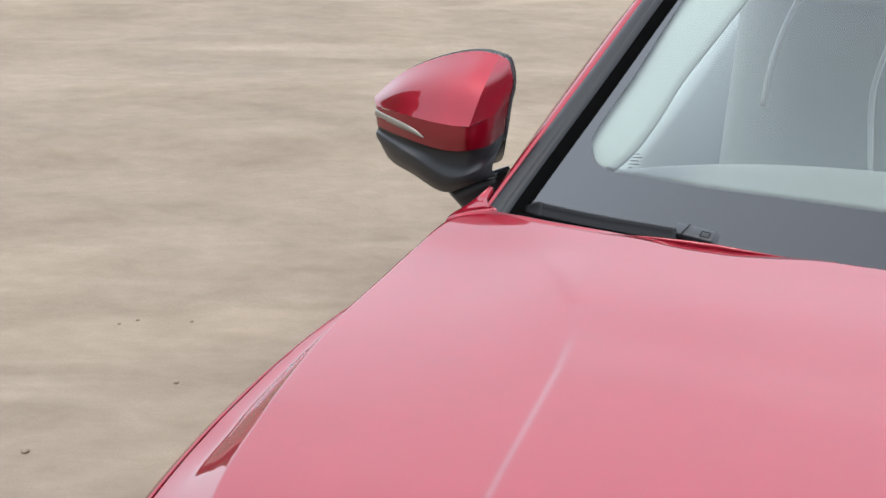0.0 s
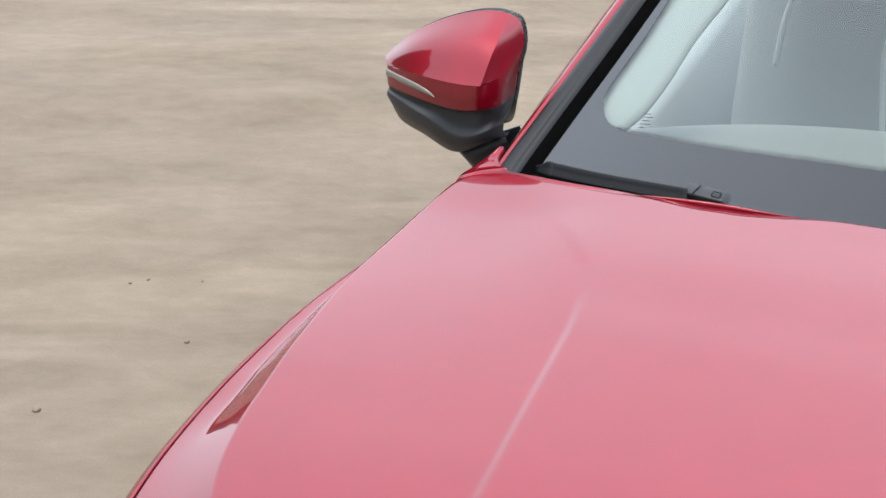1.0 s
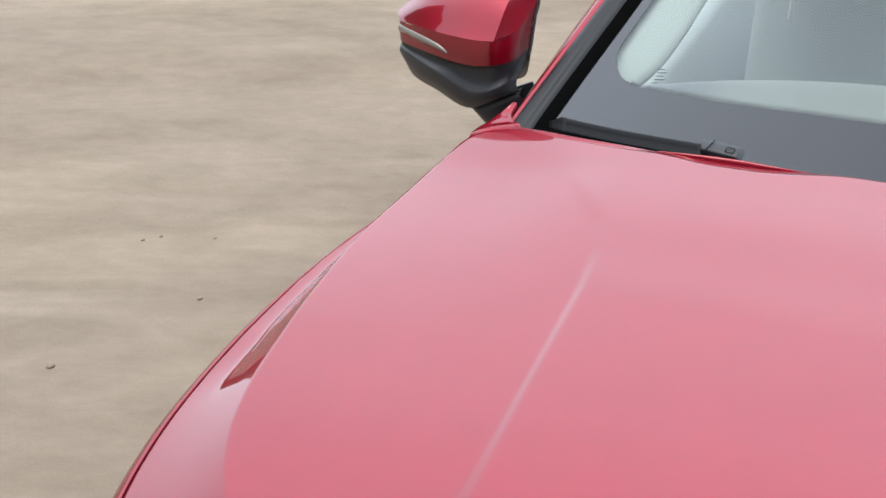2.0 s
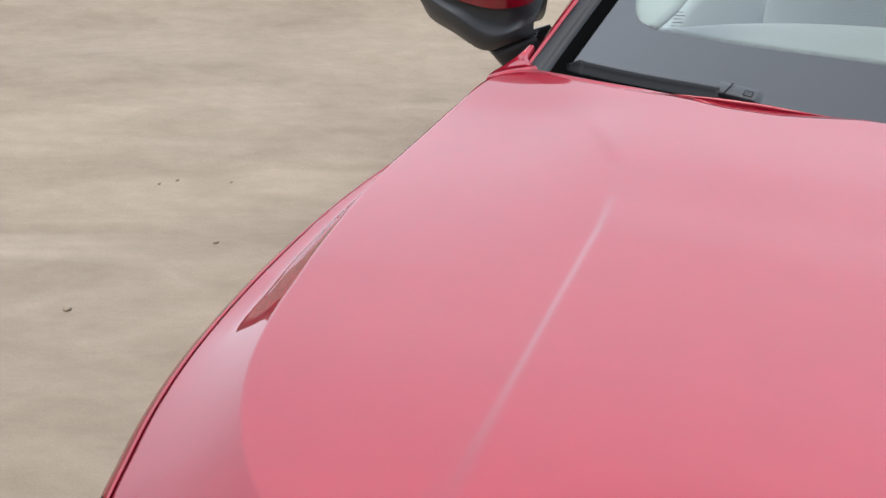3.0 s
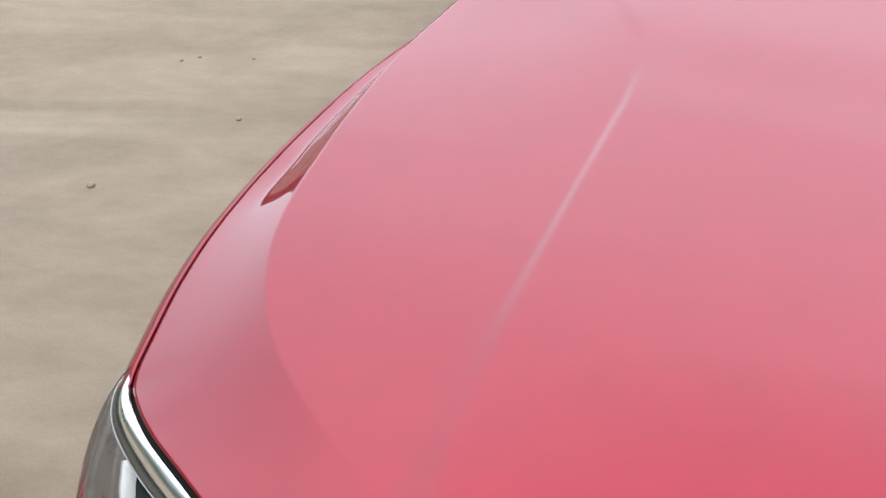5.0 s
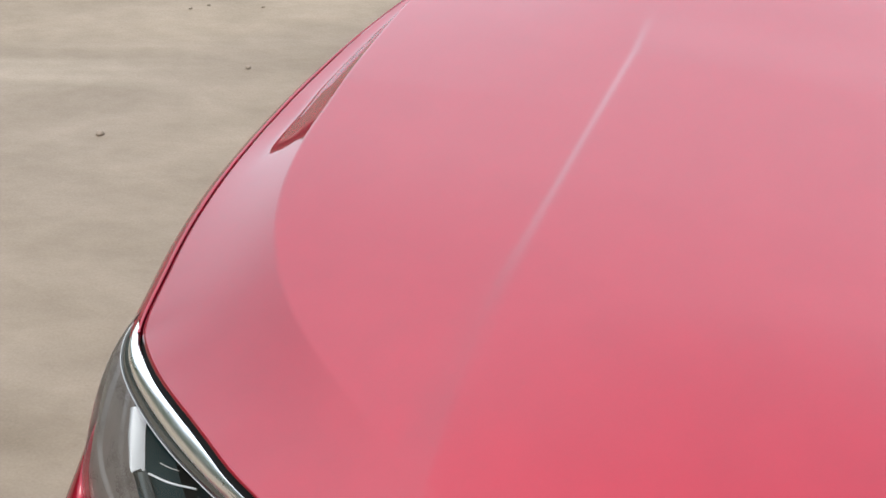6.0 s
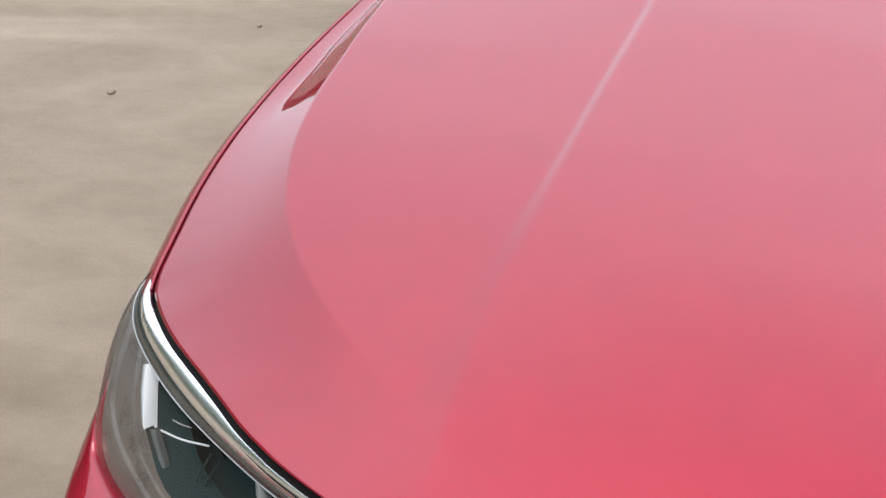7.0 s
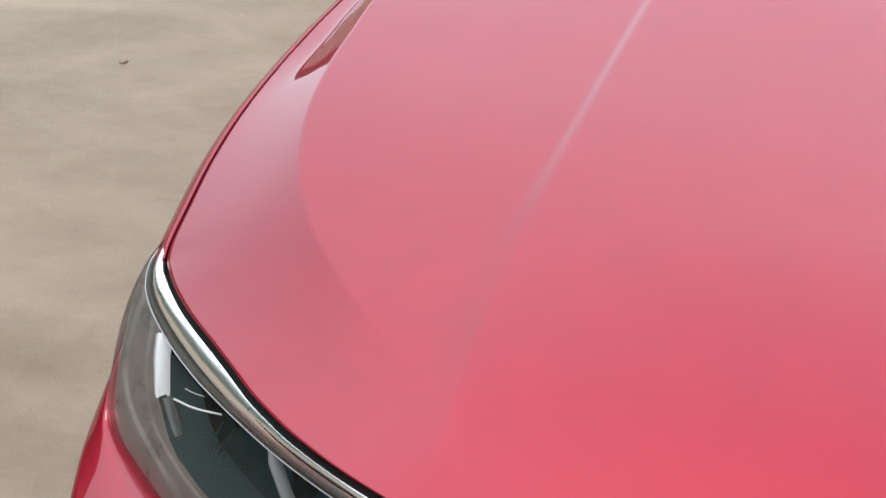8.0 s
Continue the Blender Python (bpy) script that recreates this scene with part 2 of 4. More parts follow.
def box(center, size, bevel=0.01, segments=2, turn=None):
    bm = bmesh.new()
    bmesh.ops.create_cube(bm, size=1)
    bmesh.ops.scale(bm, vec=size, verts=bm.verts)
    if bevel:
        bmesh.ops.bevel(bm, geom=bm.edges[:], offset=bevel, segments=segments, affect="EDGES", profile=0.5)
    if turn is not None:
        bmesh.ops.transform(bm, matrix=turn, verts=bm.verts)
    bmesh.ops.translate(bm, vec=center, verts=bm.verts)
    return bm


def side(points, sx):
    p = np.array(points, float)
    p[..., 0] *= sx
    return p


# ---- ground ----
def rise(x, y):
    """Low ruts and humps of the yard, level under the car."""
    a = radians(27)
    u, v = x * math.cos(a) + y * math.sin(a), -x * math.sin(a) + y * math.cos(a)
    h = 0.010 * np.sin(v * 4.1 + 0.5 * np.sin(u * 0.7)) + 0.006 * np.sin(v * 9.3 + 1.1 * np.sin(u * 0.45 + 2)) + 0.01 * np.sin(u * 0.8 + v * 0.6)
    return h * smooth(np.hypot(x, y - 1.6), 1.7, 4.0)


def build_ground():
    axis = np.concatenate([-np.geomspace(900, 12.5, 22), np.linspace(-12, 12, 241), np.geomspace(12.5, 900, 22)])
    gx, gy = np.meshgrid(axis, axis + 1.5)
    z = rise(gx, gy) * (1 - smooth(np.hypot(gx, gy), 9, 14))
    rows = [np.stack([gx[i], gy[i], z[i]], 1) for i in range(len(axis))]
    return tagged(part("ground", grid(rows), DIRT), "packed pale dirt yard with faint tyre tracks", "ground", kind="structure")


build_ground()


def build_tree_line():
    """Woods added all round the yard, out of view, for reflections; uneven along the top."""
    rnd = random.Random(5)
    verts, faces = [], []
    n = 360
    for i in range(n):
        a = 2 * math.pi * i / n
        near = math.exp(-((((a - 4.54 + math.pi) % (2 * math.pi)) - math.pi) / 0.49) ** 4)     # tall trees added closer on one side, unseen, to darken the flank's reflections
        r = (82 + 9 * math.sin(a * 3 + 1)) * (1 - near) + 26 * near
        h = (1 + 2.2 * float(smooth(-math.cos(a), 0.0, 0.7)) * (1 - near) + 2.9 * near) * 5.5 + 1.2 * math.sin(a * 7) + 0.8 * math.sin(a * 19 + 2) + rnd.uniform(-0.8, 0.8)
        for rr, z in ((r, -1), (r - 4, h * 0.4), (r, h * 0.85), (r + 6, h)):
            verts.append((rr * math.sin(a), rr * math.cos(a), z))
    for i in range(n):
        k = (i + 1) % n
        faces += [(i * 4 + j, k * 4 + j, k * 4 + j + 1, i * 4 + j + 1) for j in range(3)]
    tagged(part("backdrop", (verts, faces), WOODS), "dark green woods round the yard, out of view, added for reflections", "trees", kind="structure")


build_tree_line()

# ---- the car: its nose towards -y, its own right-hand side at -x ----
car = tagged(new("car"), "glossy red car parked on packed pale dirt", "car")


def top_height(x, y):
    """The height of the bonnet's main panel."""
    ax = np.abs(x)
    z0 = 1.035 - 0.105 * (1.06 - y) - 0.035 * (1.06 - y) ** 2 - 0.17 * np.maximum(0, 0.32 - y) ** 2
    c = 0.036 + 0.020 * np.clip((0.45 - y) / 0.8, 0, 1.2)
    return z0 - c * (ax / 0.75) ** 2.4


def crease_x(y):
    """Where the crease runs, as a distance from the middle."""
    return np.interp(y, [-0.26, -0.193, -0.104, -0.038, 0.031, 0.110, 0.190, 0.275, 0.368, 0.506, 0.60, 0.692, 0.789, 0.870, 0.939],
                     [0.324, 0.335, 0.350, 0.359, 0.368, 0.375, 0.378, 0.382, 0.388, 0.396, 0.402, 0.415, 0.447, 0.501, 0.556])


# outer edge of the bonnet: x, y, and how far it dips below the main panel
EDGE = curve([(0, 1.038, 0), (0.08, 1.036, 0), (0.171, 1.038, 0), (0.246, 1.045, 0), (0.322, 1.049, 0), (0.409, 1.048, 0), (0.48, 1.043, 0), (0.56, 1.0545, 0), (0.656, 1.076, 0), (0.72, 1.089, 0.001),
              (0.772, 1.080, 0.008), (0.803, 1.03, 0.044), (0.814, 0.92, 0.046), (0.8352, 0.798, 0.034), (0.8605, 0.629, 0.032), (0.8763, 0.4486, 0.036), (0.8821, 0.3430, 0.039),
              (0.8819, 0.2430, 0.042), (0.8743, 0.1484, 0.046), (0.8607, 0.0653, 0.050), (0.8493, -0.0001, 0.054), (0.840, -0.024, 0.055),
              (0.823, -0.045, 0.052), (0.795, -0.073, 0.047), (0.760, -0.102, 0.042), (0.720, -0.131, 0.035), (0.680, -0.158, 0.029), (0.636, -0.188, 0.022),
              (0.585, -0.222, 0.016), (0.544, -0.245, 0.011), (0.507, -0.263, 0.008), (0.442, -0.289, 0.002), (0.372, -0.309, 0), (0.17, -0.35, 0), (0, -0.36, 0)], 700)
# the shoulder, where the main panel breaks into the flank
SHOULDER = curve([(0.0, 1.03), (0.40, 1.02), (0.60, 1.05), (0.70, 1.076), (0.764, 1.055), (0.789, 0.951), (0.798, 0.832), (0.805, 0.711), (0.803, 0.634), (0.793, 0.478), (0.784, 0.393),
                  (0.775, 0.307), (0.754, 0.211), (0.724, 0.136), (0.688, 0.075), (0.639, 0.014), (0.580, -0.040), (0.516, -0.088), (0.466, -0.121),
                  (0.40, -0.16), (0.34, -0.195), (0.25, -0.24), (0.0, -0.30)], 500)
HUB = np.array([0.40, 0.5])
HOLLOW = curve([(0, 0), (0.2, 0.28), (0.42, 0.62), (0.58, 0.85), (0.67, 0.92), (0.84, 0.97), (1, 1.0)], 60)


def hood_grid():
    """Points from the hub out to the edge all round, a grid line lying along the shoulder."""
    edge = np.concatenate([EDGE * np.array([-1, 1, 1]), EDGE[::-1][1:-1]])
    fold = np.concatenate([SHOULDER * np.array([-1, 1]), SHOULDER[::-1][1:-1]])
    dip = edge[:, 2]
    kernel = np.exp(-0.5 * (np.arange(-150, 151) / 48) ** 2)
    wide = np.convolve(np.concatenate([dip[-150:], dip, dip[:150]]), kernel / kernel.sum(), mode="valid")
    e, s = edge[:, :2] - HUB, fold - HUB
    bearing = np.arctan2(s[:, 1], s[:, 0])
    order = np.argsort(bearing)
    reach = np.interp(np.arctan2(e[:, 1], e[:, 0]), bearing[order], np.hypot(s[:, 0], s[:, 1])[order], period=2 * math.pi)
    cut = np.minimum(reach / np.hypot(e[:, 0], e[:, 1]), 0.985)[:, None]
    inner, outer = np.linspace(0.02, 1, 270), np.linspace(0, 1, 41)[1:]
    rho = np.concatenate([cut * inner, cut + (1 - cut) * outer], 1)
    x, y = HUB[0] + e[:, :1] * rho, HUB[1] + e[:, 1:] * rho
    w = np.clip((rho - cut) / (1 - cut), 0, 1)
    ax = np.abs(x)
    z = top_height(x, y)
    # flank: a hollow behind, an even slope in front
    hollow = smooth(y, 0.24, 0.42)
    drop = (1 + 0.10 * smooth(y, 0.42, 0.62)) * wide[:, None] * (1 - w**1.5) + dip[:, None] * w**1.5
    z -= drop * (hollow * np.interp(w, HOLLOW[:, 0], HOLLOW[:, 1]) + (1 - hollow) * (1.35 * w - 0.35 * w**2))
    # crease: the middle stands a little higher
    strength = (1 - 0.45 * smooth(y, 0.58, 0.72)) * (0.0052 + 0.0006 * (1 - smooth(y, 0.0, 0.35))) * smooth(y, -0.30, -0.08) * (1 - smooth(y, 0.80, 1.0))
    soft = 0.0082 + 0.012 * (1 - smooth(y, -0.1, 0.35)) + 0.012 * smooth(y, 0.62, 0.80)
    front = 1 - smooth(y, -0.08, 0.18)       # there it is a kink that runs out softly to the side
    aside = ax - crease_x(y)
    aside = 0.5 * (aside + np.sqrt(aside**2 + 0.003**2))
    z += strength * (1 - front) * (1 - smooth(ax, crease_x(y) - soft, crease_x(y) + soft))
    z += 0.9 * strength * front * np.maximum(0, 1 - aside / 0.055) ** 2
    # the rear edge rolls over towards the windscreen
    back = np.interp(ax, EDGE[:230, 0], EDGE[:230, 1])
    roll = 0.010 * smooth(ax, 0.64, 0.72) + 0.003
    dish = np.exp(-((y - 0.92) / np.where(y > 0.92, 0.11, 0.25)) ** 2)
    z -= 0.008 * dish * smooth(ax, 0.45, 0.66)
    z -= 5.0 * np.maximum(0, y - back + roll) ** 2
    # in front of the wiper the rear edge falls away
    fall = y - back + 0.008 + 0.037 * smooth(ax, 0.10, 0.28) * (1 - smooth(ax, 0.32, 0.50))
    z -= 0.33 * 0.5 * (fall + np.sqrt(fall**2 + 0.0015**2)) * (1 - smooth(ax, 0.44, 0.52))
    rows = np.stack([x, y, z], 2)
    out = e / np.hypot(e[:, 0], e[:, 1])[:, None]
    lip = rows[:, -1, :] + np.concatenate([-0.002 * out, np.full((len(e), 1), -0.0025)], 1)
    low = lip + np.concatenate([-0.006 * out, np.full((len(e), 1), -0.012)], 1)
    return rows, np.concatenate([rows, lip[:, None], low[:, None]], 1)


def build_hood():
    rows, full = hood_grid()
    n, m = full.shape[:2]
    faces = []
    for i in range(n):
        k = (i + 1) % n
        for j in range(m - 1):
            faces.append((i * m + j, i * m + j + 1, k * m + j + 1, k * m + j))
    faces.append(tuple(i * m for i in range(n)))
    ob = part("hood", (full.reshape(-1, 3), faces), PAINT, car, "red bonnet with a curved crease and hollow flanks")
    ob.data.polygons[len(faces) - 1].use_smooth = False
    # added upright red strip behind the dip, for the deep red reflection below the wiper
    edge = rows[:230, -1]
    edge = edge[(edge[:, 0] < -0.13) & (edge[:, 0] > -0.47)]
    ax = np.abs(edge[:, 0])
    up = 0.0095 * smooth(ax, 0.14, 0.30) * (1 - smooth(ax, 0.33, 0.47))
    zero = np.zeros(len(edge))
    lines = [edge + np.stack([zero, zero + 0.002, zero - 0.008], 1), edge + np.stack([zero, zero + 0.0022, up * 0.5 - 0.002], 1),
             edge + np.stack([zero, zero + 0.0025, up - 0.002], 1), edge + np.stack([zero, zero + 0.006, up - 0.005], 1)]
    for mirror in (1, -1):
        part("reflection_strip", grid([r * np.array([mirror, 1, 1]) for r in lines], flip=mirror < 0), PAINT, ob)
    return rows[:len(EDGE), -1]


HOOD_EDGE = build_hood() * np.array([-1, 1, 1])


i_corner = int(np.argmin(np.hypot(EDGE[:, 0] - 0.841, EDGE[:, 1] + 0.021)))
i_back = int(np.argmin(np.hypot(EDGE[:, 0] - 0.803, EDGE[:, 1] - 1.03)))
i_front = int(np.argmin(np.hypot(EDGE[:, 0] - 0.33, EDGE[:, 1] + 0.32)))


def bulge(d):
    """How far the body side stands out below the shut line."""
    return 0.034 * (1 - np.exp(-d / 0.022)) + 0.012 * np.sin(np.clip(d / 0.5, 0, 1) * math.pi) - 0.04 * smooth(d, 0.35, 0.75)


def arch(y, mid):
    """The lower rim of a body panel over a wheel."""
    r = 0.37
    return np.where(np.abs(y - mid) < r, 0.33 + np.sqrt(np.maximum(r * r - (y - mid) ** 2, 0)), 0.24)


FRONT_AXLE, REAR_AXLE = 0.36, 3.14
BELT = even(curve([(0.807, 1.035, 0.945), (0.808, 1.12, 0.930), (0.803, 1.25, 0.876), (0.788, 1.6, 0.795), (0.780, 2.07, 0.795), (0.772, 2.6, 0.865), (0.765, 3.0, 0.940), (0.755, 3.3, 0.965), (0.72, 3.7, 0.99), (0.66, 4.2, 0.97)], 200), 200)


def build_fender(sx):
    line = even(np.concatenate([BELT[BELT[:, 1] < 1.22][::-1], HOOD_EDGE[i_back:i_corner + 1]]), 110)
    depth = np.concatenate([np.linspace(0, 0.06, 20), np.linspace(0.07, 0.30, 12), np.linspace(0.34, 0.70, 10)])
    rows = []
    rows.append(line + np.array([0.002, 0, -0.03]))
    rows.append(line + np.array([0.0045, 0, -0.006]))
    for d in depth:
        z = np.maximum(line[:, 2] - 0.0015 - d, np.maximum(arch(line[:, 1], FRONT_AXLE), 0.24))
        rows.append(np.stack([line[:, 0] + 0.0055 + bulge(d) * (1 - 0.75 * smooth(line[:, 1], 0.50, 0.85)), line[:, 1], z], 1))
    inner = rows[-1] + np.array([-0.05, 0, 0.0])
    rows.append(inner)
    part("fender", grid([side(r, sx) for r in rows], flip=sx > 0), PAINT, car)


for sx in (-1, 1):
    build_fender(sx)


# ---- windscreen, pillars and cowl ----
def screen_z(x, y):
    return 1.020 + 0.577 * (y - (1.09 + 0.085 * (np.abs(x) / 0.7) ** 2)) - 0.06 * np.maximum(0, y - 1.2) ** 2


GLASS_SIDE = curve([(0.659, 1.120), (0.657, 1.133), (0.630, 1.241), (0.604, 1.342), (0.587, 1.414), (0.544, 1.606), (0.490, 1.84)], 60)
TRIM_SIDE = curve([(0.733, 1.125), (0.723, 1.164), (0.684, 1.309), (0.642, 1.474), (0.612, 1.607), (0.552, 1.84)], 60)
PILLAR_SIDE = curve([(0.752, 1.122), (0.733, 1.206), (0.711, 1.309), (0.693, 1.388), (0.640, 1.608), (0.570, 1.84)], 60)


def lift(xy, dz=0.0):
    return np.stack([xy[:, 0], xy[:, 1], screen_z(xy[:, 0], xy[:, 1]) + dz], 1)


def build_windscreen():
    rows = []
    for k, (gx, gy) in enumerate(GLASS_SIDE):
        x = np.linspace(-gx, gx, 61)
        y = gy - 0.058 * (1 - (np.abs(x) / gx) ** 2)
        rows.append(lift(np.stack([x, y], 1)))
    glass = part("windscreen", grid(rows), GLASS, car, "raked windscreen, greenish glass reflecting a grey sky")
    glass.visible_shadow = False
    # black border of the screen
    for sx in (-1, 1):
        outer = even(GLASS_SIDE, 60)
        inner = curve([(0.587, 1.261), (0.593, 1.275), (0.592, 1.300), (0.566, 1.414), (0.533, 1.606), (0.480, 1.84)], 60)
        part("black_border", grid([side(lift(outer, 0.0015), sx), side(lift(inner, 0.0015), sx)], flip=sx > 0), FRIT, glass)
    half = curve([(0.587, 1.261), (0.579, 1.245), (0.567, 1.230), (0.538, 1.213), (0.484, 1.203), (0.36, 1.189), (0.212, 1.181), (0.054, 1.177), (0.0, 1.176)], 40)
    full = np.concatenate([side(half, -1), side(half[::-1][1:], 1)])
    low = np.stack([full[:, 0] * 0.659 / 0.587, 1.062 + 0.058 * (full[:, 0] / 0.587) ** 2], 1)
    part("black_border", grid([lift(low, 0.0015), lift(full, 0.0015)]), FRIT, glass)
    # fine teeth along the border's upper edge
    verts, faces = [], []
    for k in range(380):
        x = -0.545 + 1.09 * k / 379
        y = float(np.interp(x, full[:, 0], full[:, 1])) - 0.001
        tip = 0.010
        i = len(verts)
        verts += [(x - 0.0010, y), (x + 0.0010, y), (x + 0.0006, y + tip), (x + 0.0002, y + tip)]
        faces.append((i, i + 1, i + 2, i + 3))
    part("border_teeth", (lift(np.array(verts), 0.0015), faces), FRIT, glass)
    # small unreadable print near the corner: plain bars
    verts, faces = [], []
    for k, (w, gap) in enumerate(((0.012, 0), (0.018, 1), (0.014, 2), (0.018, 3), (0.008, 4))):
        y = 1.248 - 0.007 * gap
        i = len(verts)
        verts += [(-0.507, y), (-0.507 + w, y), (-0.507 + w, y + 0.0014), (-0.507, y + 0.0014)]
        faces.append((i, i + 1, i + 2, i + 3))
    part("glass_stamp", (lift(np.array(verts), 0.0015), faces), FRIT, glass)
    return glass


windscreen = build_windscreen()


def build_pillar(sx):
    glass_side, trim_side, pillar_side = (np.concatenate([[p], q]) for p, q in (((0.666, 1.080), GLASS_SIDE), ((0.744, 1.080), TRIM_SIDE), ((0.762, 1.080), PILLAR_SIDE)))
    mid = glass_side * 0.64 + trim_side * 0.36
    part("pillar_seal", grid([side(lift(glass_side, -0.008), sx), side(lift(glass_side, 0.004), sx), side(lift(mid, 0.006), sx)], flip=sx > 0), SEAL, car)
    rows = [lift(mid * (1 - k) + trim_side * k, dz) for k, dz in ((0, 0.004), (0.05, 0.009), (0.2, 0.0115), (0.30, 0.0120), (0.34, 0.0110), (0.38, 0.0122), (0.65, 0.0135), (0.85, 0.011), (0.96, 0.006), (1, 0.002))]
    part("pillar_trim", grid([side(r, sx) for r in rows], flip=sx > 0), PILLAR_TRIM, car)
    back = lift(pillar_side, -0.022) + np.array([0.016, 0.05, -0.01])
    rows = [lift(trim_side, 0.001), lift(trim_side * 0.7 + pillar_side * 0.3, 0.004), lift(trim_side * 0.4 + pillar_side * 0.6, -0.001), lift(pillar_side, -0.018) + np.array([0.005, 0, 0]), lift(pillar_side, -0.022) + np.array([0.014, 0.02, -0.006]), back]
    part("pillar", grid([side(r, sx) for r in rows], flip=sx > 0), PAINT, car)


for sx in (-1, 1):
    build_pillar(sx)


def build_cowl():
    x = np.linspace(-0.72, 0.72, 61)
    rear = np.interp(np.abs(x), EDGE[:230, 0], EDGE[:230, 1])
    edge = np.interp(np.abs(x), EDGE[:230, 0], HOOD_EDGE[:230, 2])
    screen = 1.066 + 0.056 * (np.abs(x) / 0.66) ** 2
    foot = screen_z(x, screen)
    rows = [np.stack([x, rear - 0.04, edge - 0.05], 1), np.stack([x, rear + 0.003, edge - 0.012], 1), np.stack([x, rear * 0.5 + screen * 0.5, edge * 0.45 + foot * 0.55 - 0.008], 1), np.stack([x, screen + 0.012, foot + 0.006], 1), np.stack([x, screen + 0.018, foot + 0.005], 1)]
    part("cowl_panel", grid(rows), SEAL, car)


build_cowl()


# ---- door mirror ----
def cage(rows, n, k):
    """A smooth sheet over rows of guide points."""
    lines = [curve(r, n) for r in rows]
    return [np.array(r) for r in np.stack([curve([ln[j] for ln in lines], k) for j in range(n)], 1)]


MIRROR_RIM = [(1.052, 1.335, 1.101), (0.992, 1.335, 1.155), (0.903, 1.335, 1.198), (0.835, 1.335, 1.214), (0.794, 1.330, 1.212), (0.779, 1.335, 1.202), (0.771, 1.335, 1.179)]
MIRROR_MID = [(1.043, 1.317, 1.098), (0.969, 1.284, 1.139), (0.893, 1.270, 1.162), (0.835, 1.267, 1.171), (0.798, 1.257, 1.162), (0.784, 1.300, 1.158), (0.770, 1.335, 1.158)]
MIRROR_RIDGE = [(1.031, 1.300, 1.094), (0.948, 1.245, 1.104), (0.882, 1.225, 1.104), (0.835, 1.220, 1.104), (0.807, 1.220, 1.106), (0.787, 1.270, 1.112), (0.776, 1.335, 1.130)]
MIRROR_LIP = [(1.030, 1.300, 1.056), (0.945, 1.250, 1.056), (0.881, 1.235, 1.051), (0.839, 1.230, 1.052), (0.809, 1.235, 1.057), (0.791, 1.275, 1.056), (0.785, 1.335, 1.064)]
MIRROR_RECESS = [(1.029, 1.302, 1.052), (0.945, 1.262, 1.046), (0.883, 1.252, 1.040), (0.845, 1.252, 1.040), (0.812, 1.254, 1.042), (0.792, 1.280, 1.044), (0.788, 1.335, 1.050)]
MIRROR_SHELL = [(1.031, 1.300, 1.043), (0.976, 1.265, 1.034), (0.933, 1.250, 1.022), (0.867, 1.245, 0.994), (0.835, 1.245, 0.998), (0.806, 1.255, 1.012), (0.789, 1.290, 1.018)]
MIRROR_BOTTOM = [(1.033, 1.315, 1.025), (1.010, 1.305, 0.992), (0.949, 1.285, 0.974), (0.879, 1.270, 0.954), (0.824, 1.262, 0.978), (0.800, 1.268, 0.990), (0.783, 1.290, 0.993)]


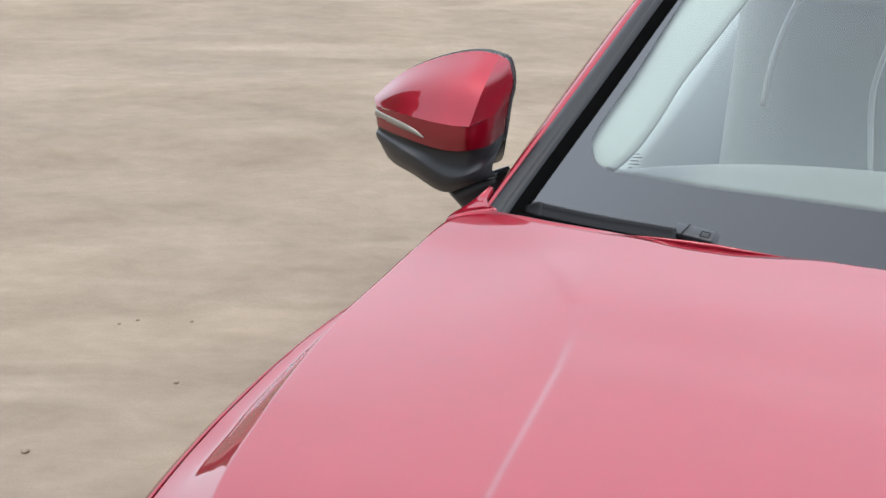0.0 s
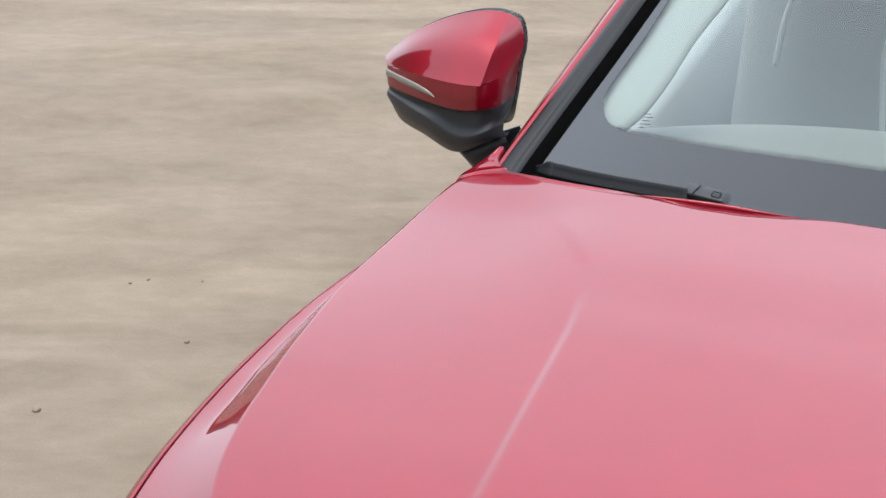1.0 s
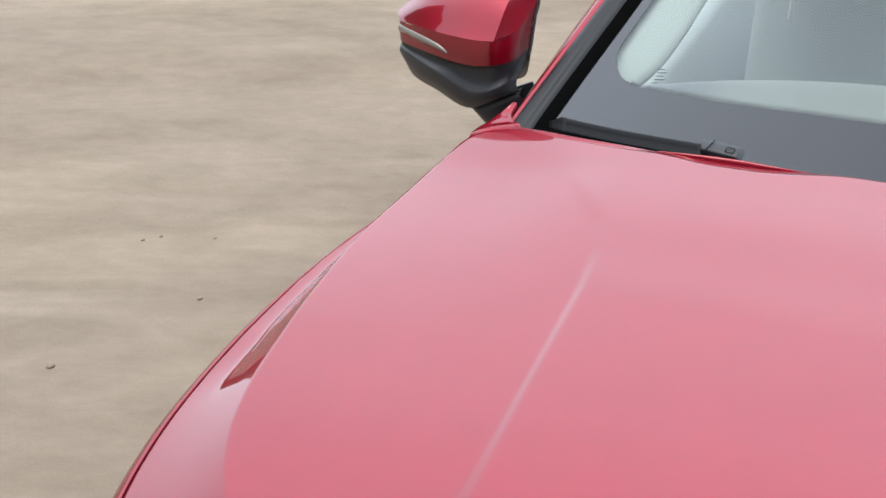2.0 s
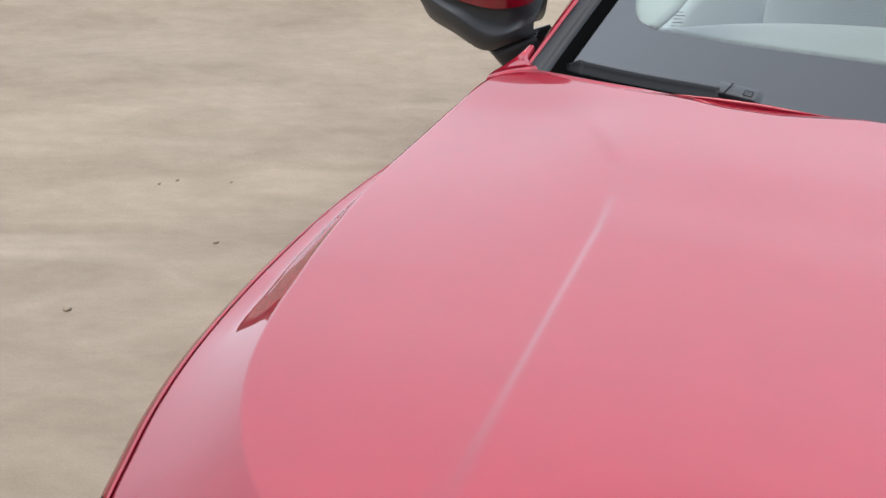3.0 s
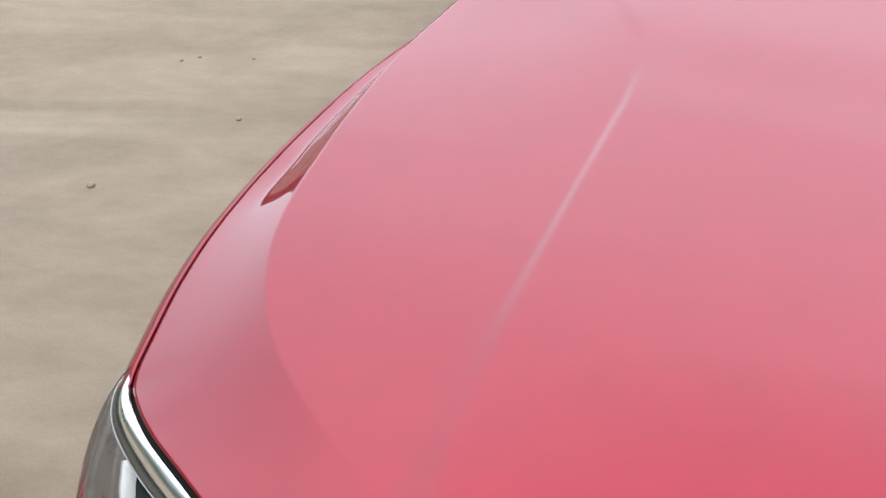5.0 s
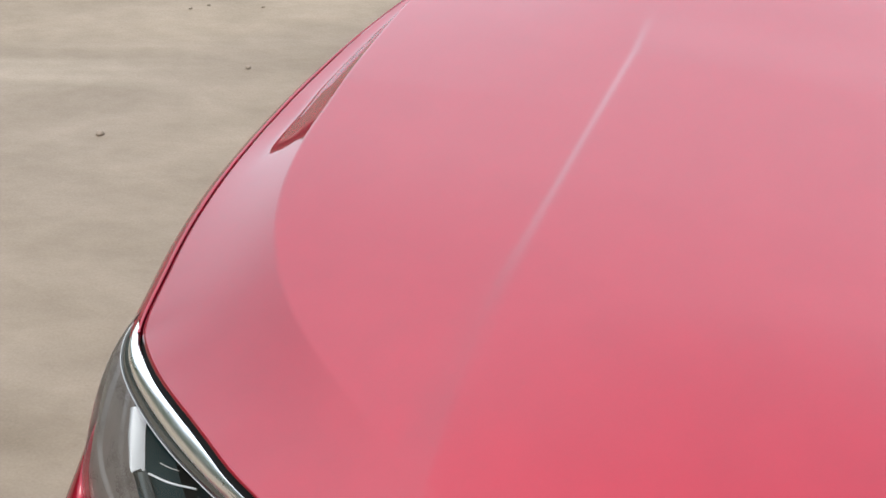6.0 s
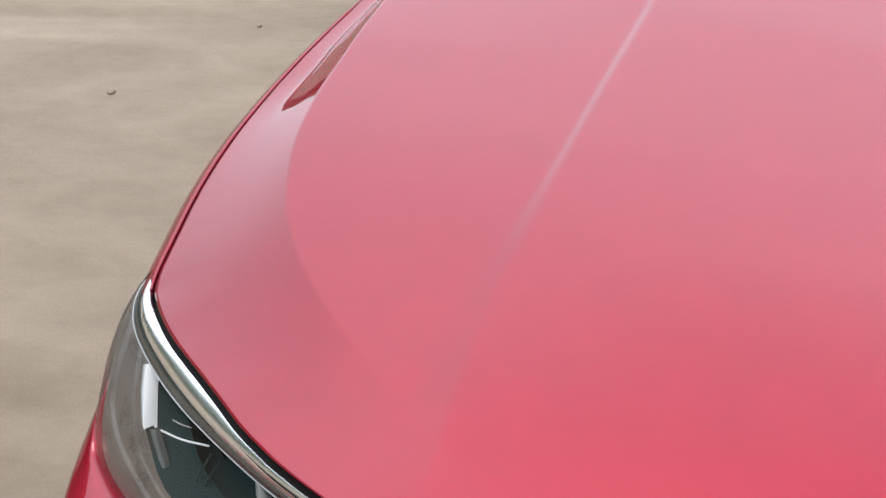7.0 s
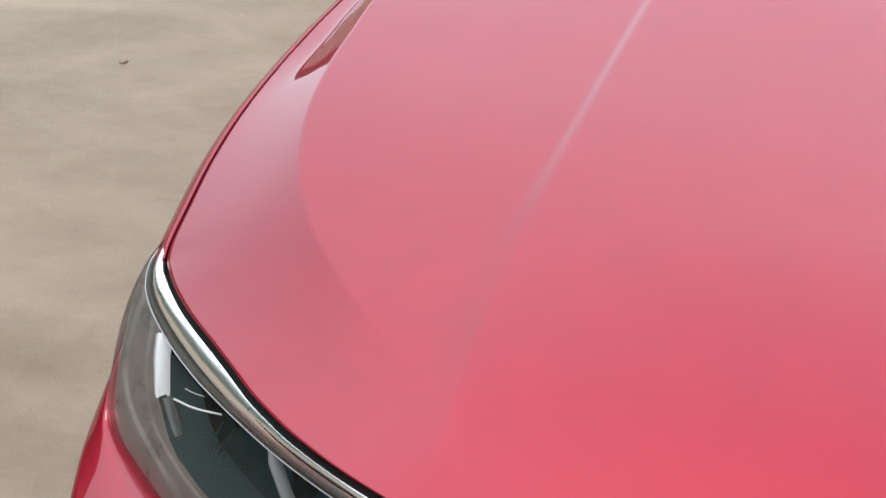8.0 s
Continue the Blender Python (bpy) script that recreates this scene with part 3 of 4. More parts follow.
def build_mirror(sx):
    def sheet(name, rows, mat, parent, label=""):
        return part(name, grid([side(r, sx) for r in rows], flip=sx < 0), mat, parent, label)

    foot = [curve([(0.876, 1.335, 0.950), (0.860, 1.315, 0.955), (0.790, 1.315, 0.984)], 16), curve([(0.886, 1.300, 0.945), (0.866, 1.278, 0.954), (0.784, 1.285, 0.991)], 16), curve([(0.874, 1.305, 0.930), (0.856, 1.284, 0.937), (0.779, 1.292, 0.979)], 16),
            curve([(0.862, 1.310, 0.915), (0.845, 1.290, 0.922), (0.776, 1.300, 0.965)], 16), curve([(0.83, 1.32, 0.87), (0.80, 1.30, 0.88), (0.76, 1.31, 0.90)], 16)]
    back = [r + np.array([0, 0.07, 0]) for r in foot]
    holder = part("door_mirror", join(grid([side(r, sx) for r in foot], flip=sx < 0), grid([side(r, sx) for r in back], flip=sx > 0)), GREY_TRIM, car, "door mirror with red cap and dark grey foot")
    part("neck", tube(side(curve([(0.850, 1.330, 1.00), (0.838, 1.330, 0.96), (0.825, 1.330, 0.935)], 8), sx), [0.026] * 8, 14), RUBBER, holder)
    # the cap folds sharply between its front and its inner side
    front = cage([r[:5] for r in (MIRROR_RIM, MIRROR_MID, MIRROR_RIDGE)], 40, 24)
    turn_in = [tuple(curve([MIRROR_RIM[4], MIRROR_MID[4], MIRROR_RIDGE[4]], 41)[7]), (0.781, 1.318, 1.188), (0.7705, 1.335, 1.173)]
    inner = cage([MIRROR_RIM[4:], turn_in, MIRROR_MID[4:], MIRROR_RIDGE[4:]], 16, 24)
    cap = sheet("cap", front, PAINT, holder, "glossy red mirror cap")
    sheet("cap_side", inner, PAINT, cap)
    middle = [tuple(np.array(a) * 0.5 + np.array(b) * 0.5 + np.array([0, -0.002, 0])) for a, b in zip(MIRROR_RIDGE, MIRROR_LIP)]
    def wrapped(row):
        """The row with its outer end turned round to the back."""
        x, y, z = row[0]
        return [(x + 0.008, 1.338, z), (x + 0.006, y + 0.014, z), *row]

    sheet("cap_band", cage([wrapped(r) for r in (MIRROR_RIDGE, middle, MIRROR_LIP)], 60, 8), PAINT, cap)
    top = [[tuple(np.array(q) + np.array([0, 0.006, 0.001])) for q in MIRROR_LIP], MIRROR_RECESS, [tuple(np.array(a) * 0.45 + np.array(b) * 0.55 + np.array([0, 0.004, 0])) for a, b in zip(MIRROR_RECESS, MIRROR_SHELL)], MIRROR_SHELL]
    top = cage([wrapped(r) for r in top], 60, 20)
    low = [MIRROR_SHELL, [tuple(np.array(a) * 0.5 + np.array(b) * 0.5 + np.array([0.002, -0.004, -0.001])) for a, b in zip(MIRROR_SHELL, MIRROR_BOTTOM)], MIRROR_BOTTOM]
    low = cage([wrapped(r) for r in low], 60, 10)
    shell = top + low[1:]
    sheet("shell", shell + [shell[-1] + np.array([0, 0.012, 0.004])], GREY_TRIM, holder, "dark grey lower mirror shell")
    # housing behind the cap, and the mirror glass on its far face
    rim = curve(MIRROR_RIM[:-1] + [MIRROR_MID[-1], MIRROR_RIDGE[-1], MIRROR_LIP[-1], MIRROR_RECESS[-1]], 80)
    sheet("housing", [rim + np.array([0, 0.016, -0.008]), rim + np.array([-0.001, 0.010, -0.003]), rim + np.array([-0.001, 0.001, -0.001])], GREY_TRIM, holder)
    low = even(curve([(1.03, 1.352, 1.04), (0.95, 1.352, 1.0), (0.88, 1.352, 0.99), (0.80, 1.352, 1.0), (0.788, 1.352, 1.045)], 60), 80)
    sheet("mirror_glass", [rim + np.array([0, 0.018, 0]), low], CHROME, holder)
    ridge, lip = curve(MIRROR_RIDGE, 60), curve(MIRROR_LIP, 60)
    k = np.linspace(0, 1, 21)[:, None]
    hi, lo = 0.14 + 0.34 * k + 0.20 * k**9, 0.50 + 0.20 * k
    a, b = ridge[:21] * (1 - hi) + lip[:21] * hi, ridge[:21] * (1 - lo) + lip[:21] * lo
    proud = np.array([0.0014, -0.0036, 0])
    sheet("indicator", [a + proud * 0, a + proud, (a + b) / 2 + proud * 1.4, b + proud, b + proud * 0], AMBER, holder, "clear indicator strip")


for sx in (-1, 1):
    build_mirror(sx)


# ---- wiper ----
def build_wiper():
    def at(x, y, dz):
        return np.array((x, y, float(screen_z(x, y)) + dz))
    foot = curve([at(-0.660, 1.125, 0.003), at(-0.53, 1.101, 0.003), at(-0.375, 1.083, 0.003)], 40)
    # section of the blade: base, hollow front face, thin upper edge
    shape = [(-0.010, -0.002), (-0.011, 0.003), (-0.006, 0.007), (0.001, 0.011), (0.008, 0.017), (0.013, 0.023), (0.016, 0.0235), (0.015, 0.014), (0.012, 0.000)]
    rows = []
    for i, q in enumerate(foot):
        k = 1.0 - 0.55 * smooth(i, 4, 0)
        rows.append([q + np.array([-0.05 * a, 0.62 * a, 0.36 * a]) * 1.0 * k + np.array([0, -0.24 * b, 0.64 * b]) * k for a, b in shape])
    v, fs = grid(rows, close=True, flip=True)
    n = len(shape)
    wiper = part("wiper", (v, fs + [tuple(range(n)), tuple(range(len(v) - n, len(v)))[::-1]]), BLACK_TRIM, car, "black flat wiper blade along the windscreen")
    cap = [[q + (p - q) * 1.04 for p in r] for q, r in zip(foot[:6], rows[:6])]
    v, fs = grid(cap, close=True, flip=True)
    part("end_cap", (v, fs + [tuple(range(n)), tuple(range(len(v) - n, len(v)))[::-1]]), BLACK_TRIM, wiper)
    # adapter: a wedge with a bevelled end
    bm = bmesh.new()
    bmesh.ops.create_cube(bm, size=1)
    bmesh.ops.scale(bm, vec=(0.088, 0.026, 0.026), verts=bm.verts)
    for q in bm.verts:
        if q.co.x > 0 and q.co.z > 0:
            q.co.x -= 0.018
            q.co.z -= 0.004
    bmesh.ops.bevel(bm, geom=bm.edges[:], offset=0.003, segments=2, affect="EDGES", profile=0.5)
    turn = pose(-0.338, 1.095, 1.013, 24, 0, -7)
    bmesh.ops.transform(bm, matrix=turn, verts=bm.verts)
    adapter = part("adapter", bm, GREY_TRIM, wiper)
    line = [turn @ Vector(c) for c in ((0.006, -0.009, 0.0131), (0.020, -0.009, 0.0118), (0.020, 0.002, 0.0118), (0.006, 0.002, 0.0131), (0.006, -0.009, 0.0131))]
    part("button", tube(line, 0.0008, 6), RUBBER, adapter)
    seam = [turn @ Vector(c) for c in ((-0.028, -0.0135, 0.002), (-0.026, -0.0125, 0.0132), (-0.020, 0.0125, 0.0132))]
    part("seam", tube(seam, 0.0008, 6), RUBBER, adapter)
    arm = curve([at(-0.315, 1.086, -0.006), at(-0.25, 1.072, -0.030), at(0.0, 1.05, -0.045)], 12)
    part("arm", tube(arm, 0.008, 10), BLACK_TRIM, wiper)


build_wiper()

# ---- headlights and front bumper ----
LAMP_TOP = even(HOOD_EDGE[i_corner - 4:i_front], 90)
CHROME_LOW = even(curve([(0.866, 0.020, 0.745), (0.877, -0.010, 0.722), (0.868, -0.039, 0.708), (0.847, -0.067, 0.702), (0.809, -0.104, 0.702), (0.769, -0.137, 0.704), (0.730, -0.165, 0.706), (0.687, -0.192, 0.707), (0.647, -0.214, 0.708), (0.607, -0.234, 0.708), (0.533, -0.268, 0.708), (0.466, -0.294, 0.709), (0.33, -0.34, 0.712)], 200), 90)
LENS_LOW = even(curve([(0.893, -0.01, 0.650), (0.897, -0.075, 0.610), (0.898, -0.110, 0.560), (0.889, -0.127, 0.538), (0.855, -0.157, 0.525), (0.806, -0.186, 0.515), (0.764, -0.210, 0.510), (0.724, -0.230, 0.505), (0.60, -0.29, 0.52), (0.45, -0.35, 0.56), (0.33, -0.38, 0.60)], 200), 90)
CHROME_LOW = CHROME_LOW + np.array([0.0107, 0.019, -0.015]) * smooth(np.arange(90), 6, 26)[:, None]
OUTWARD = np.array([0.55, -0.60, 0.25])


def lens_point(u, push):
    """A line across the lens face, u from the chrome down to the bumper, pushed in or out."""
    p = CHROME_LOW * (1 - u) + LENS_LOW * u
    v = np.linspace(0, 1, 90)[:, None]
    return p + OUTWARD * (0.016 * math.sin(math.pi * min(u * 0.9 + 0.1, 1)) ** 0.8 + push * np.clip(np.minimum(v * 9, (1 - v) * 9), 0, 1))


def build_headlight(sx):
    def sheet(name, rows, mat, parent, label=""):
        return part(name, grid([side(r, sx) for r in rows], flip=sx < 0), mat, parent, label)
    us = np.linspace(0, 1, 24)
    lamp = sheet("headlight", [lens_point(u, -0.012 - 0.13 * math.sin(math.pi * u) ** 0.6) for u in us], REFLECTOR, car, "headlight with clear lens and chrome upper strip")
    sheet("gap_seal", [LAMP_TOP + np.array([-0.02, 0.02, -0.006]), LAMP_TOP + np.array([0.001, -0.002, -0.016]), LAMP_TOP + np.array([0.006, -0.008, -0.017])], RUBBER, lamp)
    # chrome: a rounded rib above, a trough below with shade in its colour and a thin bright rim along the lens
    a = LAMP_TOP + np.array([0.0025, -0.0035, -0.010])
    across = np.array([0.35, -0.5, 0.8])
    rows = [a * (1 - u) + CHROME_LOW * u + across * 0.0085 * math.sqrt(max(0, 1 - (2 * (u / 0.62) ** 1.8 - 1) ** 2)) for u in 0.31 - 0.31 * np.cos(np.linspace(0, math.pi, 25))]
    strip = sheet("chrome_strip", rows, CHROME, lamp, "polished chrome strip under the bonnet edge")
    sheet("trough", [a * (1 - u) + CHROME_LOW * u + across * 0.0025 * math.sin(math.pi * (u - 0.58) / 0.42) for u in np.linspace(0.58, 1, 9)], TROUGH, strip)
    part("lens_rim", tube(side(CHROME_LOW + across * 0.001, sx), 0.0009, 6), SILVER, strip)
    glass = sheet("lens", [lens_point(u, 0) for u in us], LENS, lamp)
    glass.visible_shadow = False
    # bezel: a grey rim inside the lens, wide at the outer side
    rim = [lens_point(u, -0.010) for u in us]
    rows, wall = [], []
    for u, r in zip(us, rim):
        last = np.interp(u, [0, 0.2, 0.4, 0.6, 0.72, 0.8, 1], [18, 24, 29, 37, 56, 86, 89])
        k = np.linspace(0, last, 40)
        step = -0.006 * smooth(k, last * 0.45, last * 0.50) - 0.004 * smooth(k, last * 0.80, last * 0.84)
        rows.append(np.stack([np.interp(k, np.arange(90), r[:, i]) for i in range(3)], 1) + OUTWARD * step[:, None])
        wall.append(rows[-1][-1])
    sheet("bezel", rows, BEZEL, lamp, "grey-brown inner rim")
    wall = np.array(wall)
    sheet("bezel_wall", [wall, wall + np.array([-0.006, 0.012, 0.0]), wall + np.array([-0.03, 0.05, 0.0])], REFLECTOR, lamp)
    # light bar, slanting blade and dividing fin
    bar = [np.array([(0.819, -0.093, 0.675), (0.809, -0.117, 0.652), (0.792, -0.144, 0.622)]), np.array([(0.812, -0.093, 0.678), (0.802, -0.118, 0.654), (0.784, -0.151, 0.621)])]
    thick = [bar[0] + np.array([-0.01, 0.015, -0.004]), bar[0], bar[1], bar[1] + np.array([-0.01, 0.015, -0.004])]
    sheet("light_bar", thick, LED_WHITE, lamp, "white daytime light bar")
    part("light_blade", tube(side(curve([(0.740, -0.172, 0.650), (0.707, -0.176, 0.650), (0.661, -0.182, 0.660)], 16), sx), 0.0015, 6), LED_WHITE, lamp)
    guide = [np.array([(0.7821, -0.15, 0.6225), (0.7639, -0.165, 0.6008), (0.7457, -0.18, 0.5716)]), np.array([(0.7723, -0.15, 0.6241), (0.7539, -0.165, 0.6044), (0.7376, -0.18, 0.5812)])]
    sheet("guide_strip", [guide[0] + np.array([-0.006, 0.010, 0]), guide[0], guide[1], guide[1] + np.array([-0.006, 0.010, 0])], TROUGH, lamp, "smoky strip below the light bar")
    part("light_blade", tube(side(curve([(0.7292, -0.16, 0.6619), (0.7167, -0.16, 0.659), (0.7014, -0.16, 0.6589)], 10), sx), 0.0008, 6), SILVER, lamp)
    for line in [[(0.6722, -0.165, 0.6311), (0.6965, -0.165, 0.5833), (0.7241, -0.165, 0.5175)], [(0.6604, -0.165, 0.6226), (0.6864, -0.165, 0.572), (0.713, -0.165, 0.5063)]]:
        part("rib", tube(side(curve(line, 12), sx), 0.0014, 6), REFLECTOR, lamp)
    fin = np.array([(0.555, -0.234, 0.697), (0.548, -0.246, 0.670), (0.534, -0.250, 0.632), (0.52, -0.25, 0.59)])
    sheet("fin", [fin + np.array([0.006, 0.012, 0]), fin + np.array([0.0045, 0, 0]), fin + np.array([-0.0045, -0.003, 0]), fin + np.array([-0.007, 0.012, 0])], SILVER, lamp)
    # projector pods in the dark
    for px, py, pz in ((0.66, -0.09, 0.58), (0.46, -0.16, 0.62)):
        ph = np.linspace(0, 2 * math.pi, 28, endpoint=False)
        rows = [np.stack([sx * (px + r * np.cos(ph)), np.full(28, py + d), pz + 0.8 * r * np.sin(ph)], 1) for r, d in ((0.052, 0.0), (0.046, -0.008), (0.040, 0.0), (0.036, 0.02), (0.001, 0.004))]
        part("projector", grid(rows, close=True, flip=sx > 0), BLACK_TRIM, lamp)


for sx in (-1, 1):
    build_headlight(sx)


def build_bumper():
    """The painted nose below the lamps: its upper rim follows them, then it swells out and turns under."""
    half = np.concatenate([np.array([(0.890, 0.0, 0.68)]), LENS_LOW[2:]])
    half = even(half, 70)
    swell = even(curve([(0.896, 0.0, 0.66), (0.921, -0.019, 0.62), (0.927, -0.06, 0.56), (0.922, -0.117, 0.52), (0.895, -0.198, 0.495), (0.855, -0.267, 0.48), (0.732, -0.334, 0.475), (0.526, -0.401, 0.475), (0.351, -0.427, 0.485)], 200), 70)
    rows = [half + np.array([-0.02, 0.03, -0.006]), half + np.array([0.001, -0.002, -0.003])]
    for u in np.linspace(0, 1, 9)[1:]:
        rows.append(half * (1 - u) + swell * u + np.array([0.5, -0.6, 0.6]) * 0.008 * math.sin(math.pi * u**0.7) * smooth(np.arange(70), 2, 30)[:, None])
    for d, o in ((0.04, 0.004), (0.10, 0.004), (0.18, -0.004), (0.26, -0.01), (0.33, -0.04)):
        r = swell + np.array([o * 0.5, -o, 0])
        r[:, 2] = np.maximum(r[:, 2] - d, 0.22)
        rows.append(r)
    full = [np.concatenate([side(r, -1), side(r[::-1], 1)]) for r in rows]
    part("front_bumper", grid(full, flip=False), PAINT, car)


build_bumper()


# ---- body behind the fenders ----
def panel_rows(y0, y1, axle=None):
    """A door or wing between two places along the car."""
    line = even(BELT[(BELT[:, 1] >= y0) & (BELT[:, 1] <= y1)], 40)
    depth = np.concatenate([np.linspace(0, 0.06, 10), np.linspace(0.08, 0.30, 8), np.linspace(0.36, 0.70, 8)])
    rows = [line + np.array([-0.004, 0, -0.003]), line + np.array([0.0, 0, 0.0])]
    for d in depth:
        low = arch(line[:, 1], axle) if axle else np.full(len(line), 0.24)
        rows.append(np.stack([line[:, 0] + 0.0055 + bulge(d) * float(smooth(d, -0.03, 0.2)), line[:, 1], np.maximum(line[:, 2] - 0.0015 - d, low)], 1))
    rows.append(rows[-1] + np.array([-0.05, 0, 0]))
    return rows


RAIL = even(curve([(0.585, 1.90, 1.392), (0.58, 2.3, 1.430), (0.57, 2.8, 1.42), (0.55, 3.3, 1.34), (0.52, 3.8, 1.16), (0.50, 4.15, 1.02)], 120), 120)


def build_side(sx):
    def panel(name, rows):
        return part(name, grid([side(r, sx) for r in rows], flip=sx > 0), PAINT, car)
    for y0, y1 in ((1.225, 2.60),):
        door = panel("door", panel_rows(y0, y1))
        mid = (y0 + y1) / 2 + 0.5
        part("door_handle", tube(side(curve([(0.830, mid - 0.1, 0.64), (0.845, mid, 0.642), (0.830, mid + 0.1, 0.64)], 10), sx), 0.012, 8), PAINT, door)
    panel("rear_wing", panel_rows(2.61, 4.2, REAR_AXLE))
    # corner panel between bonnet, pillar and mirror foot, with a dark slot beside the pillar
    left = np.array([(0.794, 1.08, 0.943), (0.794, 1.09, 0.976), (0.79, 1.105, 0.982), (0.779, 1.12, 0.989), (0.768, 1.14, 0.997), (0.744, 1.165, 1.018)])
    right = np.array([(0.705, 1.098, 0.968), (0.71, 1.104, 1.002), (0.725, 1.12, 0.999), (0.736, 1.13, 1.001), (0.744, 1.145, 1.005), (0.743, 1.167, 1.017)])
    rows = [left + np.array([0.012, 0, -0.05]), left + np.array([0.003, 0, -0.006])]
    rows += [left * (1 - u) + right * u + np.array([0, 0, 0.003]) * math.sin(math.pi * u) for u in np.linspace(0, 1, 9)]
    rows += [right + np.array([-0.002, 0, 0.002]), right + np.array([-0.005, 0, 0.0]), right + np.array([-0.006, 0, -0.02])]
    rows = [curve(r, 24) for r in rows]
    part("corner_slot", grid([side(curve(right + np.array([o, 0, dz]), 24), sx) for o, dz in ((-0.004, -0.006), (-0.008, -0.012), (-0.012, -0.03))], flip=sx < 0), SEAL, car)
    part("fender_corner", grid([side(r, sx) for r in rows], flip=sx > 0), PAINT, car)
    # side windows from the belt line to the roof rail
    front = np.concatenate([even(np.concatenate([lift(PILLAR_SIDE, -0.022) + np.array([0.014, 0.05, -0.01]), RAIL]), 160)])
    for y0, y1 in ((1.28, 3.2),):
        ys = np.linspace(y0, y1, 30)
        top = np.stack([np.interp(ys, front[:, 1], front[:, i]) for i in range(3)], 1)
        low = np.stack([np.interp(ys, BELT[:, 1], BELT[:, i]) for i in range(3)], 1) + np.array([-0.02, 0, 0])
        rows = [low * (1 - u) + top * u + np.array([0.03, 0, 0]) * math.sin(math.pi * u) * 0.6 for u in np.linspace(0, 1, 8)]
        pane = part("side_window", grid([side(r, sx) for r in rows], flip=sx > 0), SIDE_GLASS, car)
        pane.visible_shadow = False
    part("roof_rail", tube(side(even(RAIL[RAIL[:, 1] < 4.1], 40), sx), 0.022, 10), PAINT, car)


for sx in (-1, 1):
    build_side(sx)


def build_roof():
    def across(y0, y1, n=24):
        rows = []
        for y in np.linspace(y0, y1, n):
            w, h = np.interp(y, RAIL[:, 1], RAIL[:, 0]), np.interp(y, RAIL[:, 1], RAIL[:, 2])
            x = np.linspace(-w, w, 31)
            rows.append(np.stack([x, np.full(31, y), h + 0.055 * (1 - (x / w) ** 2)], 1))
        return rows
    roof = across(1.90, 3.05)
    lead = [np.array(r) for r in roof[:1]]
    lead[0][:, 1] -= 0.05
    lead[0][:, 2] = np.minimum(lead[0][:, 2], screen_z(lead[0][:, 0], 1.85))
    part("roof", grid(lead + roof), PAINT, car)
    part("headliner", grid([r + np.array([0, 0, -0.03]) for r in roof], flip=True), CABIN, car)
    part("rear_window", grid(across(3.055, 3.85)), SIDE_GLASS, car)
    part("boot_lid", grid(across(3.855, 4.15)), PAINT, car)
    x = np.linspace(-0.70, 0.70, 31)
    bend = 4.25 - 0.14 * (np.abs(x) / 0.70) ** 3
    rows = [np.stack([x * 0.72, np.full(31, 4.15), 1.02 + 0.055 * (1 - (x / 0.70) ** 2)], 1), np.stack([x, bend, np.full(31, 0.96)], 1)]
    rows += [np.stack([x * 1.18, bend + o, np.full(31, z)], 1) for z, o in ((0.85, 0.02), (0.65, 0.05), (0.45, 0.05), (0.28, 0.0))]
    part("rear_bumper", grid(rows), PAINT, car)


build_roof()


def build_cabin():
    # dashboard: a long pad with a rolled rear edge
    x = np.linspace(-0.70, 0.70, 41)
    prof = [(1.12, 0.935), (1.25, 0.950), (1.40, 0.962), (1.50, 0.974), (1.62, 0.985), (1.665, 0.972), (1.675, 0.93), (1.65, 0.80), (1.60, 0.60)]
    rows = [np.stack([x, y - 0.20 * (np.abs(x) / 0.7) ** 2 * smooth(y, 1.15, 1.5), z - 0.03 * (np.abs(x) / 0.7) ** 4], 1) for y, z in curve(prof, 40)]
    part("dashboard", grid(rows), DASH, car, "dark grey dashboard under the windscreen")
    for sx in (-1, 1):
        rows = [np.stack([np.full(20, sx * xx), np.linspace(1.25, 3.0, 20), np.interp(np.linspace(1.25, 3.0, 20), BELT[:, 1], BELT[:, 2]) + dz], 1) for xx, dz in ((0.778, 0.002), (0.764, 0.002), (0.745, -0.02), (0.73, -0.25), (0.74, -0.6))]
        part("door_card", grid(rows, flip=sx < 0), CABIN, car)
        outer = curve([(0.640, 1.250), (0.628, 1.300), (0.600, 1.414), (0.560, 1.606), (0.505, 1.84)], 40)
        inner = curve([(0.552, 1.272), (0.524, 1.316), (0.502, 1.391), (0.487, 1.476), (0.459, 1.572), (0.430, 1.673), (0.380, 1.86)], 40)
        rows = [lift(outer * (1 - u) + inner * u, -0.010 - 0.040 * u ** 1.5) for u in np.linspace(0, 1, 8)]
        rows += [lift(inner, -0.062) + np.array([0.004, 0, 0]), lift(inner, -0.085) + np.array([0.03, 0, 0]), lift(outer, -0.09)]
        part("pillar_lining", grid([side(r, sx) for r in rows], flip=sx < 0), LINING, car, "pale grey inner pillar lining")
    part("floor_pan", box((0, 2.0, 0.27), (1.56, 3.9, 0.06), 0.02), RUBBER, car)
    part("bulkhead", box((0, 1.16, 0.60), (1.5, 0.03, 0.64), 0.01), RUBBER, car)
    part("engine_bay", box((0, 0.42, 0.50), (1.16, 1.2, 0.36), 0.03), RUBBER, car)
    part("grille_panel", box((0, -0.33, 0.50), (0.62, 0.06, 0.36), 0.02), RUBBER, car)


build_cabin()


